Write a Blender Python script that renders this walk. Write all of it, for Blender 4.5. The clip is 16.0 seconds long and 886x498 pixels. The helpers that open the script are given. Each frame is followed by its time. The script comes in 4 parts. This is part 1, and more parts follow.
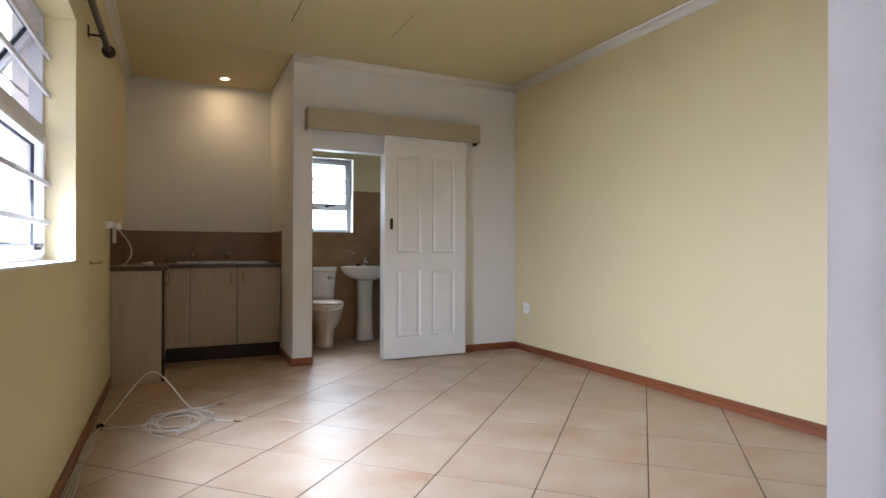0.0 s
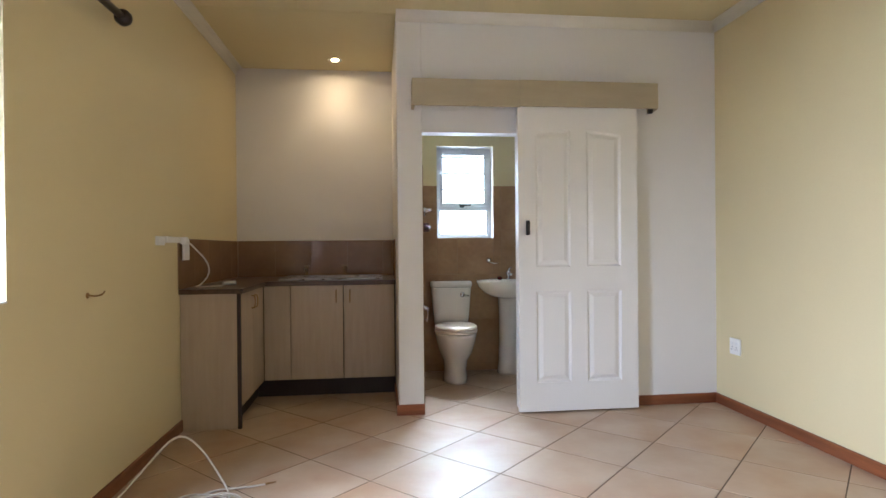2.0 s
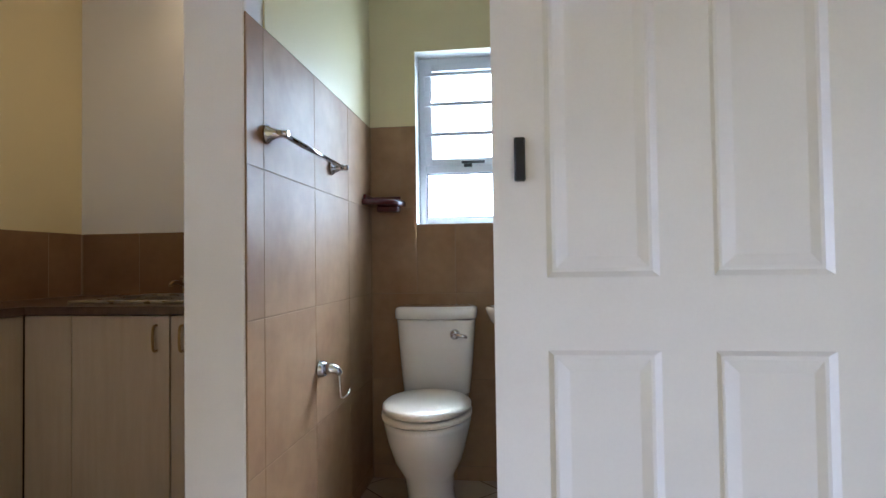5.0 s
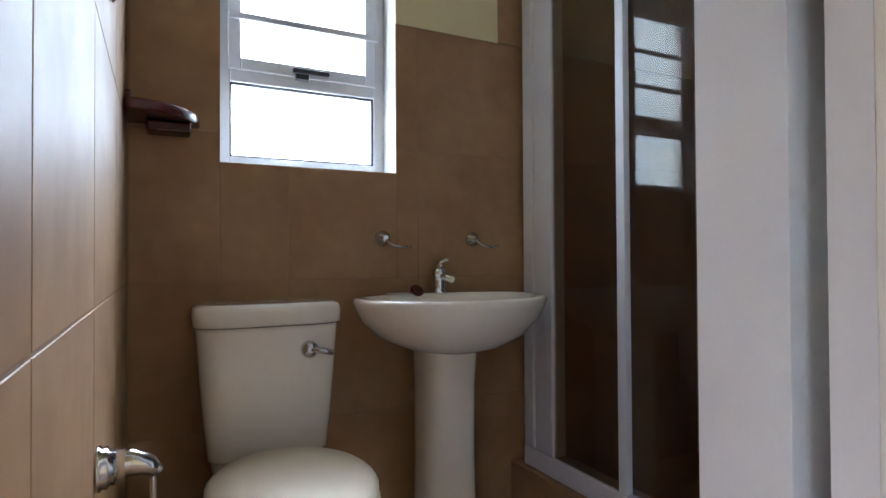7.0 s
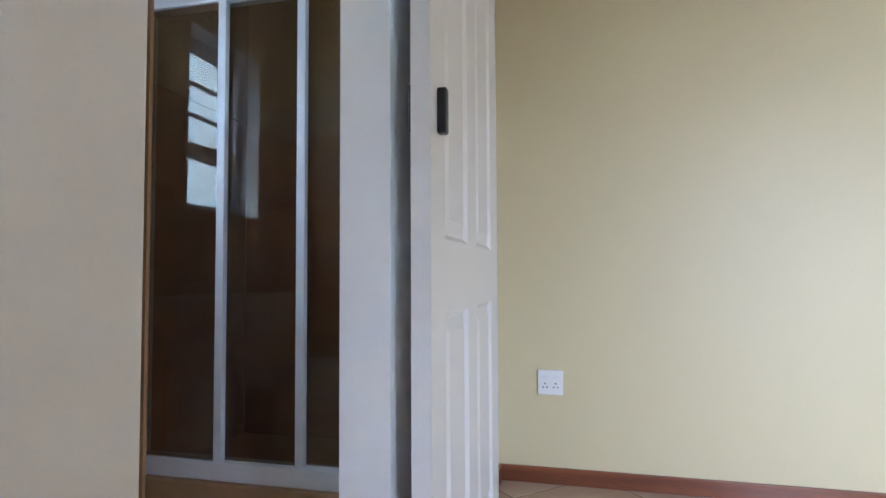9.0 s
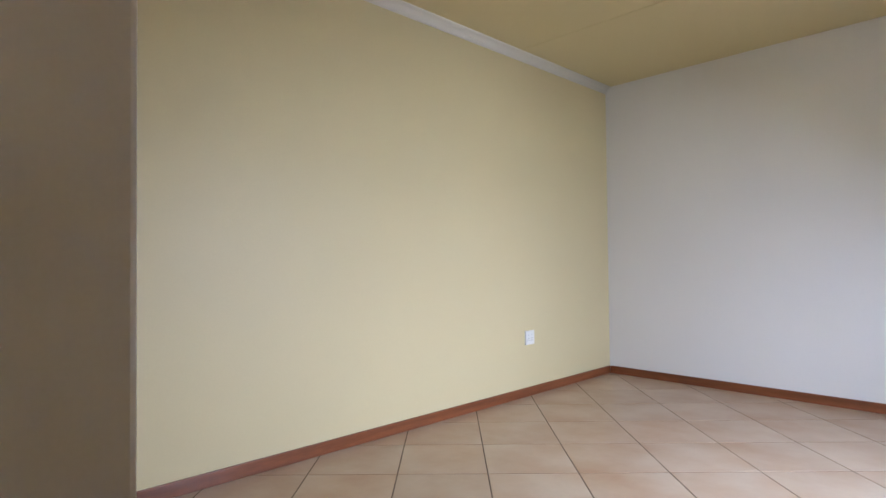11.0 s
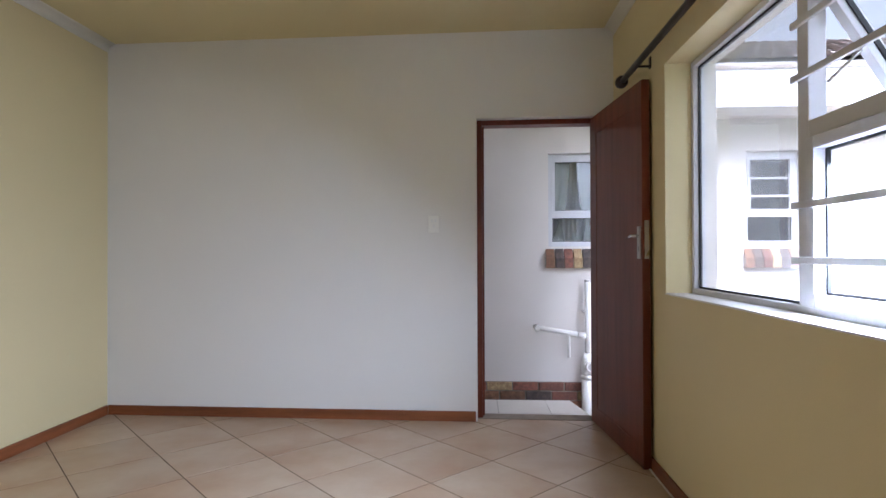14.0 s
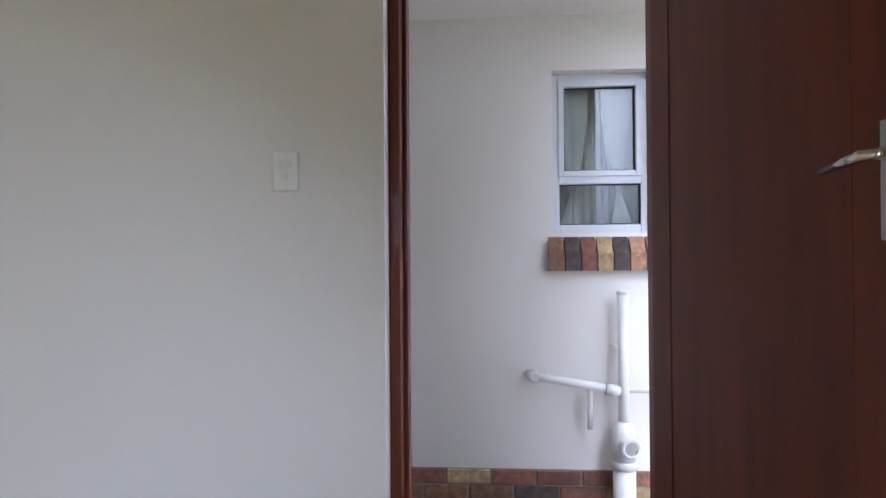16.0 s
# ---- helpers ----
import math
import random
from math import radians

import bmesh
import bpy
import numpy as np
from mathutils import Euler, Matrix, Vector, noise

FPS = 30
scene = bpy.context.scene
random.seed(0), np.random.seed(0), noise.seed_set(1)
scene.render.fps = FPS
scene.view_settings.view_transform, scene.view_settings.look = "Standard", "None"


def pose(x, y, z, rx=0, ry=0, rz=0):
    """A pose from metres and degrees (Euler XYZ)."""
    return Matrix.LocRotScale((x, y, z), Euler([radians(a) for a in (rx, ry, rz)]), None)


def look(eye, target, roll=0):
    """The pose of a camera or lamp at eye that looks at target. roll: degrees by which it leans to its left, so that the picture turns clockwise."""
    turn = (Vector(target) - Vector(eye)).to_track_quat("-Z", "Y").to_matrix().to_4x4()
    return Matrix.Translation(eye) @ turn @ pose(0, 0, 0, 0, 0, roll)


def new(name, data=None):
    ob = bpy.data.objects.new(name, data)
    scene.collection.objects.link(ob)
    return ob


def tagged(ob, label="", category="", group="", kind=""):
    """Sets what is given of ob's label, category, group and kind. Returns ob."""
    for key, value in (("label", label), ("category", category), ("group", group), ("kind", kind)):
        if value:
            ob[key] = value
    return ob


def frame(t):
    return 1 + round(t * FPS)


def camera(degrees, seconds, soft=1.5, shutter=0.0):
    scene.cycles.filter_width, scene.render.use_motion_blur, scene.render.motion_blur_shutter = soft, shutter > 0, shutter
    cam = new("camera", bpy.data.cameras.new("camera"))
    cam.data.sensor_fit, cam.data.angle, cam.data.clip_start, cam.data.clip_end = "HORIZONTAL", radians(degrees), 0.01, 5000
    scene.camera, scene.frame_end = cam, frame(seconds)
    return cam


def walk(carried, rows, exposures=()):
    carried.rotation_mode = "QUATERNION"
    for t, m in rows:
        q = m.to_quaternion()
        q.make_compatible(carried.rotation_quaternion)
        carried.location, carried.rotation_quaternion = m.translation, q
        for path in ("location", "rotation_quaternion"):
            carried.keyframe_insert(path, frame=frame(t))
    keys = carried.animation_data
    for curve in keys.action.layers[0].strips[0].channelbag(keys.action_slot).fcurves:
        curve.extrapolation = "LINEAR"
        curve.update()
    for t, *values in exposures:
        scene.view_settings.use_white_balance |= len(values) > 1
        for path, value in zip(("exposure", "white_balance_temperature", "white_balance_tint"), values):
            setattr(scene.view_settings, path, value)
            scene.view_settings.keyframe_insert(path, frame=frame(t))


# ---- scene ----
cam = camera(76.2, 16.0)
PATH = [
    (0, (0.748, 0.35, 0.99), (1.609, 2.155, 0.992), 0.2),
    (0.5, (0.871, 0.651, 0.992), (1.617, 2.506, 0.991), -0.1),
    (1, (1.017, 0.97, 1.032), (1.571, 2.891, 1.025), -0.3),
    (1.5, (1.219, 1.281, 1.064), (1.625, 3.239, 1.056), -0.3),
    (2, (1.535, 1.489, 1.099), (1.759, 3.476, 1.091), -0.5),
    (2.5, (1.858, 1.689, 1.092), (1.88, 3.689, 1.084), -0.6),
    (3, (2.157, 1.957, 1.081), (1.994, 3.95, 1.074), -0.7),
    (3.2, (2.288, 2.111, 1.075), (2.048, 4.097, 1.07), -0.8),
    (5.3, (2.48, 4.095, 0.955), (2.24, 6.08, 1.011), -0.8),
    (5.5, (2.415, 4.239, 0.93), (2.286, 6.234, 0.987), -0.8),
    (6, (2.243, 4.6, 0.924), (2.395, 6.594, 0.953), -0.1),
    (6.5, (2.04, 4.798, 0.922), (2.587, 6.721, 0.953), -0.1),
    (7, (1.9, 4.837, 0.919), (2.796, 6.625, 0.946), -0.3),
    (7.5, (1.77, 4.808, 0.88), (2.977, 6.399, 0.97), -0.5),
    (8, (1.672, 4.778, 0.88), (3.107, 6.168, 0.967), -0.5),
    (8.5, (1.545, 4.765, 0.885), (3.277, 5.76, 0.97), 0.0),
    (9, (1.396, 4.808, 0.885), (3.332, 5.301, 0.975), -0.3),
    (11.3, (1.17, 5.366, 1.039), (2.429, 3.813, 1.086), -0.7),
    (11.5, (1.148, 5.379, 1.037), (2.299, 3.744, 1.087), -0.8),
    (12, (1.185, 5.354, 1.022), (2.058, 3.555, 1.082), -0.4),
    (12.5, (1.191, 5.293, 1.037), (1.849, 3.406, 1.098), -0.4),
    (13, (1.201, 5.11, 1.054), (1.692, 3.171, 1.108), -0.4),
    (13.5, (1.222, 4.815, 1.085), (1.54, 2.84, 1.112), -0.3),
    (14, (1.262, 4.46, 1.131), (1.373, 2.463, 1.147), -0.2),
    (14.5, (1.236, 3.973, 1.169), (1.211, 1.973, 1.172), -0.2),
    (15, (1.19, 3.36, 1.172), (1.155, 1.36, 1.164), -0.4),
    (15.5, (1.104, 2.86, 1.153), (1.073, 0.861, 1.14), -0.6),
    (16, (0.97, 2.26, 1.085), (1.101, 0.264, 1.103), -0.4),
]
SKY, SUN, SPOT, WINDOW, BATH = 0.15, 1.0, 1.05, 16.5, 1.35
EXPOSURES = [(0.0, 2.1, 5250, 17), (2.0, 2.65, 5100, 17), (3.2, 2.8, 5000, 17), (5.5, 2.35, 4850, 17), (6.0, 2.0, 4950, 19), (6.5, 1.85, 5550, 21), (7.0, 2.25, 5250, 21), (8.5, 2.9, 4800, 17), (9.2, 2.4, 4750, 17), (11.5, 2.12, 5200, 18), (13.5, 1.92, 5200, 17), (14.5, 1.72, 5150, 15), (15.0, 1.6, 5100, 14), (16.0, 1.75, 5100, 15)]
TILE = (0.441, 0.006, 0.026, 0.134)   # size, joint, offset along both diagonals
walk(cam, [(t, look(e, g, r)) for t, e, g, r in PATH], exposures=EXPOSURES)

# ---- world, sun and lamps ----
world = bpy.data.worlds.new("overcast_sky")
scene.world = world
world.use_nodes = True
wn = world.node_tree
sky = wn.nodes.new("ShaderNodeTexSky")
sky.sky_type, sky.sun_disc = "NISHITA", False
sky.sun_elevation, sky.sun_rotation = radians(46), radians(11)
sky.air_density, sky.dust_density, sky.ozone_density = 0.25, 9.0, 0.3
pale = wn.nodes.new("ShaderNodeHueSaturation")   # thin overcast takes the blue out
pale.inputs["Saturation"].default_value = 0.12
pale.inputs["Value"].default_value = 1.3
wn.links.new(sky.outputs[0], pale.inputs["Color"])
wn.links.new(pale.outputs[0], wn.nodes["Background"].inputs[0])
wn.nodes["Background"].inputs[1].default_value = SKY

sun = new("sun", bpy.data.lights.new("sun", "SUN"))
sun.data.energy, sun.data.angle, sun.data.color = SUN, radians(25), (1.0, 0.96, 0.9)
sun.matrix_world = look((1.5, 8, 9), (0, 0, 0))

# daylight of the sky at the two window openings; it comes in from above
for nm, size, power, place, to, spread in (("window_daylight", (0.72, 0.42), WINDOW, (0.13, 3.03, 1.23), (2.13, 2.6, -0.2), 124), ("bathroom_daylight", (0.46, 0.78), BATH, (2.295, 6.615, 1.58), (2.295, 5.0, 1.55), 150)):
    lamp = new(nm, bpy.data.lights.new(nm, "AREA"))
    lamp.data.shape, lamp.data.size, lamp.data.size_y, lamp.data.energy, lamp.data.color = "RECTANGLE", size[0], size[1], power, (0.93, 0.97, 1.0)
    lamp.data.spread = radians(spread)
    lamp.matrix_world = look(place, to)

# ---- materials ----
def lin(r, g, b):
    return tuple((c / 255 / 12.92 if c / 255 <= 0.04045 else ((c / 255 + 0.055) / 1.055) ** 2.4) for c in (r, g, b)) + (1.0,)


def material(name, rgb, rough=0.6, metal=0.0, vary=0.12, big=1.2, fine=60.0, bump=0.1, depth=0.002, stretch=(1, 1, 1), second=None, piece=0.0, coat=0.0, spec=0.5):
    """Paint, wood, stone or metal: two scales of noise in colour and roughness and a fine relief; piece: difference between pieces."""
    m = bpy.data.materials.new(name)
    m.use_nodes = True
    nt = m.node_tree
    n, l = nt.nodes, nt.links
    p = n["Principled BSDF"]
    tc = n.new("ShaderNodeTexCoord")
    mp = n.new("ShaderNodeMapping")
    mp.inputs["Scale"].default_value = stretch
    l.new(tc.outputs["Object"], mp.inputs[0])
    vec = mp.outputs[0]
    info = n.new("ShaderNodeObjectInfo")
    if piece:
        off = n.new("ShaderNodeVectorMath")
        off.operation = "MULTIPLY_ADD"
        l.new(info.outputs["Random"], off.inputs[0])
        off.inputs[1].default_value = (7.3, 5.1, 3.7)
        l.new(vec, off.inputs[2])
        vec = off.outputs[0]
    a = n.new("ShaderNodeTexNoise")
    a.inputs["Scale"].default_value, a.inputs["Detail"].default_value = big, 2.5
    b = n.new("ShaderNodeTexNoise")
    b.inputs["Scale"].default_value, b.inputs["Detail"].default_value = fine, 4
    l.new(vec, a.inputs[0])
    l.new(vec, b.inputs[0])
    base = lin(*rgb)
    other = lin(*second) if second else tuple(c * (1 - vary * 2) for c in base[:3]) + (1.0,)
    mix = n.new("ShaderNodeMix")
    mix.data_type = "RGBA"
    ramp = n.new("ShaderNodeMapRange")
    ramp.inputs[1].default_value, ramp.inputs[2].default_value = 0.34, 0.82
    l.new(a.outputs[0], ramp.inputs[0])
    l.new(ramp.outputs[0], mix.inputs[0])
    mix.inputs[6].default_value, mix.inputs[7].default_value = base, other
    hs = n.new("ShaderNodeHueSaturation")
    val = n.new("ShaderNodeMapRange")
    val.inputs[1].default_value, val.inputs[2].default_value = 0.3, 0.7
    val.inputs[3].default_value, val.inputs[4].default_value = 1 - vary * 0.5, 1 + vary * 0.5
    l.new(b.outputs[0], val.inputs[0])
    last = val.outputs[0]
    if piece:
        pr = n.new("ShaderNodeMapRange")
        pr.inputs[3].default_value, pr.inputs[4].default_value = 1 - piece, 1 + piece
        l.new(info.outputs["Random"], pr.inputs[0])
        mul = n.new("ShaderNodeMath")
        mul.operation = "MULTIPLY"
        l.new(last, mul.inputs[0])
        l.new(pr.outputs[0], mul.inputs[1])
        last = mul.outputs[0]
    l.new(last, hs.inputs["Value"])
    l.new(mix.outputs[2], hs.inputs["Color"])
    l.new(hs.outputs[0], p.inputs["Base Color"])
    rr = n.new("ShaderNodeMapRange")
    rr.inputs[3].default_value, rr.inputs[4].default_value = max(0.02, rough - 0.04), min(1, rough + 0.04)
    l.new(a.outputs[0], rr.inputs[0])
    l.new(rr.outputs[0], p.inputs["Roughness"])
    p.inputs["Metallic"].default_value = metal
    p.inputs["Coat Weight"].default_value = coat
    p.inputs["Specular IOR Level"].default_value = spec
    bp = n.new("ShaderNodeBump")
    bp.inputs["Strength"].default_value, bp.inputs["Distance"].default_value = bump, depth
    l.new(b.outputs[0], bp.inputs["Height"])
    l.new(bp.outputs[0], p.inputs["Normal"])
    return m


def glass(name, rgb=(255, 255, 255), rough=0.0, haze=0.0, haze_rgb=(200, 200, 200)):
    """A thin pane: mostly see-through, with a real gloss and an even haze that stands in for stray light."""
    m = bpy.data.materials.new(name)
    m.use_nodes = True
    n, l = m.node_tree.nodes, m.node_tree.links
    n.remove(n["Principled BSDF"])
    tr, gl, mx, fr = n.new("ShaderNodeBsdfTransparent"), n.new("ShaderNodeBsdfGlossy"), n.new("ShaderNodeMixShader"), n.new("ShaderNodeMapRange")
    tr.inputs[0].default_value = lin(*rgb)
    gl.inputs["Roughness"].default_value = rough
    lw, pw = n.new("ShaderNodeLayerWeight"), n.new("ShaderNodeMath")
    lw.inputs[0].default_value = 0.5
    pw.operation, pw.inputs[1].default_value = "POWER", 4.0
    l.new(lw.outputs["Facing"], pw.inputs[0])
    l.new(pw.outputs[0], fr.inputs[0])
    fr.inputs[3].default_value, fr.inputs[4].default_value = 0.045, 0.9
    l.new(fr.outputs[0], mx.inputs[0])
    l.new(tr.outputs[0], mx.inputs[1])
    l.new(gl.outputs[0], mx.inputs[2])
    df, tl, both, veil = n.new("ShaderNodeBsdfDiffuse"), n.new("ShaderNodeBsdfTranslucent"), n.new("ShaderNodeMixShader"), n.new("ShaderNodeMixShader")
    df.inputs[0].default_value = tl.inputs[0].default_value = lin(*haze_rgb)
    l.new(df.outputs[0], both.inputs[1])
    l.new(tl.outputs[0], both.inputs[2])
    veil.inputs[0].default_value = haze
    l.new(mx.outputs[0], veil.inputs[1])
    l.new(both.outputs[0], veil.inputs[2])
    l.new(veil.outputs[0], n["Material Output"].inputs[0])
    return m


def frosted(name, rgb):
    m = bpy.data.materials.new(name)
    m.use_nodes = True
    p = m.node_tree.nodes["Principled BSDF"]
    p.inputs["Base Color"].default_value = lin(*rgb)
    p.inputs["Transmission Weight"].default_value = 1.0
    p.inputs["Roughness"].default_value = 0.45
    p.inputs["IOR"].default_value = 1.1
    return m


def glow(name, rgb, power):
    m = bpy.data.materials.new(name)
    m.use_nodes = True
    p = m.node_tree.nodes["Principled BSDF"]
    p.inputs["Emission Color"].default_value = lin(*rgb)
    p.inputs["Emission Strength"].default_value = power
    return m


YELLOW = material("cream_yellow_wall_paint", (217, 203, 157), 0.5, vary=0.03, big=0.7, fine=220, bump=0.12, depth=0.001)
WHITE = material("off_white_wall_paint", (228, 226, 222), 0.55, vary=0.025, big=0.8, fine=220, bump=0.12, depth=0.001)
CEIL = material("cream_ceiling_paint", (212, 199, 152), 0.7, vary=0.03, big=0.5, fine=180, bump=0.08, depth=0.001)
CORNICE = material("white_cornice_plaster", (232, 228, 216), 0.6, vary=0.03, big=2, fine=90, bump=0.08)
SKIRT = material("stained_timber_skirting", (136, 80, 44), 0.4, vary=0.3, big=3, fine=40, stretch=(0.35, 0.35, 6), second=(92, 48, 25), bump=0.1, coat=0.2)
FLOORTILE = material("beige_ceramic_floor_tile", (188, 169, 145), 0.36, vary=0.05, big=3.2, fine=30, second=(168, 134, 101), bump=0.05, depth=0.001, piece=0.05)
GROUT = material("grey_brown_grout", (104, 88, 72), 0.9, vary=0.2, big=6, fine=150, bump=0.3)
WALLTILE = material("brown_beige_wall_tile", (164, 132, 94), 0.54, vary=0.14, big=4.5, fine=22, spec=0.3, second=(140, 105, 71), bump=0.03, depth=0.001, piece=0.03)
WALLGROUT = material("light_wall_grout", (152, 125, 93), 0.9, vary=0.1, fine=150)
SPLASH = material("mid_brown_splash_tile", (136, 105, 73), 0.25, vary=0.08, big=4, fine=25, second=(118, 88, 60), bump=0.03, piece=0.05)
DOORWHITE = material("white_moulded_door_paint", (233, 232, 228), 0.4, vary=0.02, big=1.5, fine=120, bump=0.06, depth=0.0008)
PELMET = material("beige_painted_pelmet", (178, 166, 138), 0.6, vary=0.06, big=3, fine=80, stretch=(1, 6, 6), bump=0.1)
MELAMINE = material("grey_beige_wood_melamine", (182, 165, 141), 0.45, vary=0.05, big=5, fine=60, stretch=(7, 7, 0.6), second=(172, 154, 130), bump=0.06)
DARKEDGE = material("dark_brown_edging", (44, 30, 24), 0.5, vary=0.2, big=6, fine=60)
COUNTER = material("dark_mottled_worktop", (88, 68, 52), 0.3, vary=0.25, big=30, fine=180, second=(60, 46, 38), bump=0.04)
STEEL = material("brushed_steel", (190, 188, 184), 0.28, metal=1.0, vary=0.08, big=8, fine=150, stretch=(1, 12, 1))
CHROME = material("chrome", (215, 215, 218), 0.1, metal=1.0, vary=0.04, big=10, fine=120, bump=0.0)
BRASS = material("aged_brass", (158, 130, 88), 0.35, metal=1.0, vary=0.15, big=20, fine=150)
CERAMIC = material("white_sanitary_ceramic", (232, 226, 214), 0.12, vary=0.02, big=4, fine=60, bump=0.0, coat=0.5)
SWITCHWHITE = material("warm_white_switch_plastic", (238, 237, 231), 0.3, vary=0.02, big=8, fine=100, bump=0.02)
SEATPLASTIC = material("ivory_toilet_seat_plastic", (234, 222, 200), 0.32, vary=0.02, big=4, fine=60, bump=0.0)
ALU = material("white_powder_coated_aluminium", (204, 203, 206), 0.4, vary=0.03, big=5, fine=90, bump=0.03)
BLACKRUBBER = material("black_rubber_gasket", (24, 24, 26), 0.6, vary=0.2)
BLACKMETAL = material("black_metal", (26, 25, 26), 0.4, vary=0.2, big=10)
RODPAINT = material("dark_bronze_curtain_rod", (52, 44, 44), 0.35, metal=0.3, vary=0.15, big=8)
MERANTI = material("varnished_red_brown_hardwood", (106, 45, 19), 0.42, vary=0.2, big=3, fine=45, stretch=(6, 6, 0.5), second=(82, 34, 15), bump=0.1, coat=0.1, spec=0.35)
SHELFWOOD = material("dark_red_varnished_wood", (84, 26, 20), 0.25, vary=0.25, big=6, fine=60, second=(52, 16, 14), coat=0.4)
PLASTIC = material("white_plastic", (232, 232, 230), 0.35, vary=0.02, big=8, fine=100, bump=0.02)
CABLE = material("white_cable_sheath", (214, 208, 196), 0.5, vary=0.06, big=12, fine=150)
OUTPLASTER = material("pinkish_white_exterior_plaster", (221, 214, 208), 0.85, vary=0.04, big=1.2, fine=160, bump=0.3, depth=0.002)
MORTAR = material("grey_mortar", (148, 138, 124), 0.95, vary=0.15, big=10, fine=120, bump=0.4)
BRICKS = [material("face_brick_" + k, c, 0.8, vary=0.4, big=26, fine=70, second=d, bump=0.5, piece=0.28) for k, c, d in (
    ("red", (136, 88, 70), (92, 64, 56)), ("yellow", (180, 156, 114), (136, 104, 76)), ("dark", (94, 80, 72), (58, 50, 48)), ("orange", (154, 114, 86), (106, 78, 62)))]
OUTTILE = material("pale_outdoor_tile", (214, 208, 200), 0.5, vary=0.05, big=3, fine=50, piece=0.04)
CONCRETE = material("grey_concrete_paving", (128, 122, 115), 0.9, vary=0.15, big=1.0, fine=40, bump=0.3)
GRASS = material("lawn_ground", (92, 108, 62), 0.95, vary=0.3, big=0.7, fine=25, second=(70, 82, 46), bump=0.6)
ROOFTILE = material("grey_brown_roof_tile", (178, 164, 154), 0.85, vary=0.2, big=3, fine=50, piece=0.12, bump=0.3)
PIPE = material("white_painted_waste_pipe", (224, 220, 214), 0.4, vary=0.05, big=9, fine=80)
NET = material("white_net_curtain", (214, 218, 216), 0.9, vary=0.05, big=5, fine=90, stretch=(8, 8, 1))
CURTAIN = material("pale_grey_green_curtain", (150, 156, 150), 0.85, vary=0.12, big=6, fine=80, stretch=(8, 8, 1))
DARKROOM = material("dim_room_wall", (110, 112, 112), 0.9, vary=0.1)
LEAF = material("garden_leaf", (70, 100, 48), 0.6, vary=0.3, big=3, fine=30, second=(46, 74, 34))
CLEAR = glass("clear_window_glass")
# pale haze: glare veil of the dirty fixed pane, put into the glass
HAZY = glass("hazy_window_glass", haze=0.2, haze_rgb=(215, 218, 222))
# grey-brown haze in the glass brightens the dim shower behind it
BRONZE = glass("bronze_tinted_shower_glass", (226, 216, 202), 0.0, haze=0.055, haze_rgb=(150, 138, 122))
OBSCURE = frosted("obscure_window_glass", (226, 241, 230))
LAMPGLOW = glow("warm_downlight_lens", (255, 214, 150), 60.0)

# ---- mesh helpers ----
def add_box(bm, x0, x1, y0, y1, z0, z1, bevel=0.0, seg=2, turn=None):
    vs = [bm.verts.new((x, y, z)) for x in (x0, x1) for y in (y0, y1) for z in (z0, z1)]
    fs = [bm.faces.new([vs[i] for i in f]) for f in ((0, 1, 3, 2), (4, 6, 7, 5), (0, 4, 5, 1), (2, 3, 7, 6), (0, 2, 6, 4), (1, 5, 7, 3))]
    if bevel:
        es = list({e for f in fs for e in f.edges})
        out = bmesh.ops.bevel(bm, geom=es, offset=bevel, segments=seg, affect="EDGES", profile=0.5)
        vs = list({v for f in out["faces"] for v in f.verts} | {v for v in vs if v.is_valid})
    if turn is not None:
        for v in vs:
            v.co = turn @ v.co
    return vs


def box(x0, x1, y0, y1, z0, z1, bevel=0.0, seg=2, turn=None):
    bm = bmesh.new()
    add_box(bm, x0, x1, y0, y1, z0, z1, bevel, seg, turn)
    return bm


def boxes(items, bevel=0.0):
    bm = bmesh.new()
    for it in items:
        add_box(bm, *it, bevel=bevel)
    return bm


def loft(rings, cap=True):
    bm = bmesh.new()
    rows = [[bm.verts.new(p) for p in r] for r in rings]
    k = len(rows[0])
    for a, b in zip(rows, rows[1:]):
        for i in range(k):
            bm.faces.new((a[i], a[(i + 1) % k], b[(i + 1) % k], b[i]))
    if cap:
        bm.faces.new(rows[0][::-1])
        bm.faces.new(rows[-1])
    bmesh.ops.recalc_face_normals(bm, faces=bm.faces)
    for f in bm.faces:
        f.smooth = len(f.verts) == 4
    return bm


def tube(points, r, k=10, smooth_steps=0):
    """A round bar along points; r may be a list."""
    pts = [Vector(p) for p in points]
    for _ in range(smooth_steps):
        out = [pts[0]]
        for a, b in zip(pts, pts[1:]):
            out += [a * 0.75 + b * 0.25, a * 0.25 + b * 0.75]
        pts = out + [pts[-1]]
    rs = r if isinstance(r, list) else [r] * len(pts)
    rings = []
    up = None
    for i, p in enumerate(pts):
        d = (pts[min(i + 1, len(pts) - 1)] - pts[max(i - 1, 0)]).normalized()
        if up is None:
            up = d.orthogonal().normalized()
        up = (up - d * up.dot(d)).normalized()
        side = d.cross(up)
        rings.append([p + rs[i] * (math.cos(2 * math.pi * j / k) * up + math.sin(2 * math.pi * j / k) * side) for j in range(k)])
    return loft(rings)


def disc(center, axis, profile, k=24):
    """A turned piece: profile of (distance along axis, radius)."""
    c, d = Vector(center), Vector(axis).normalized()
    u = d.orthogonal().normalized()
    v = d.cross(u)
    return loft([[c + d * h + r * (math.cos(2 * math.pi * j / k) * u + math.sin(2 * math.pi * j / k) * v) for j in range(k)] for h, r in profile])


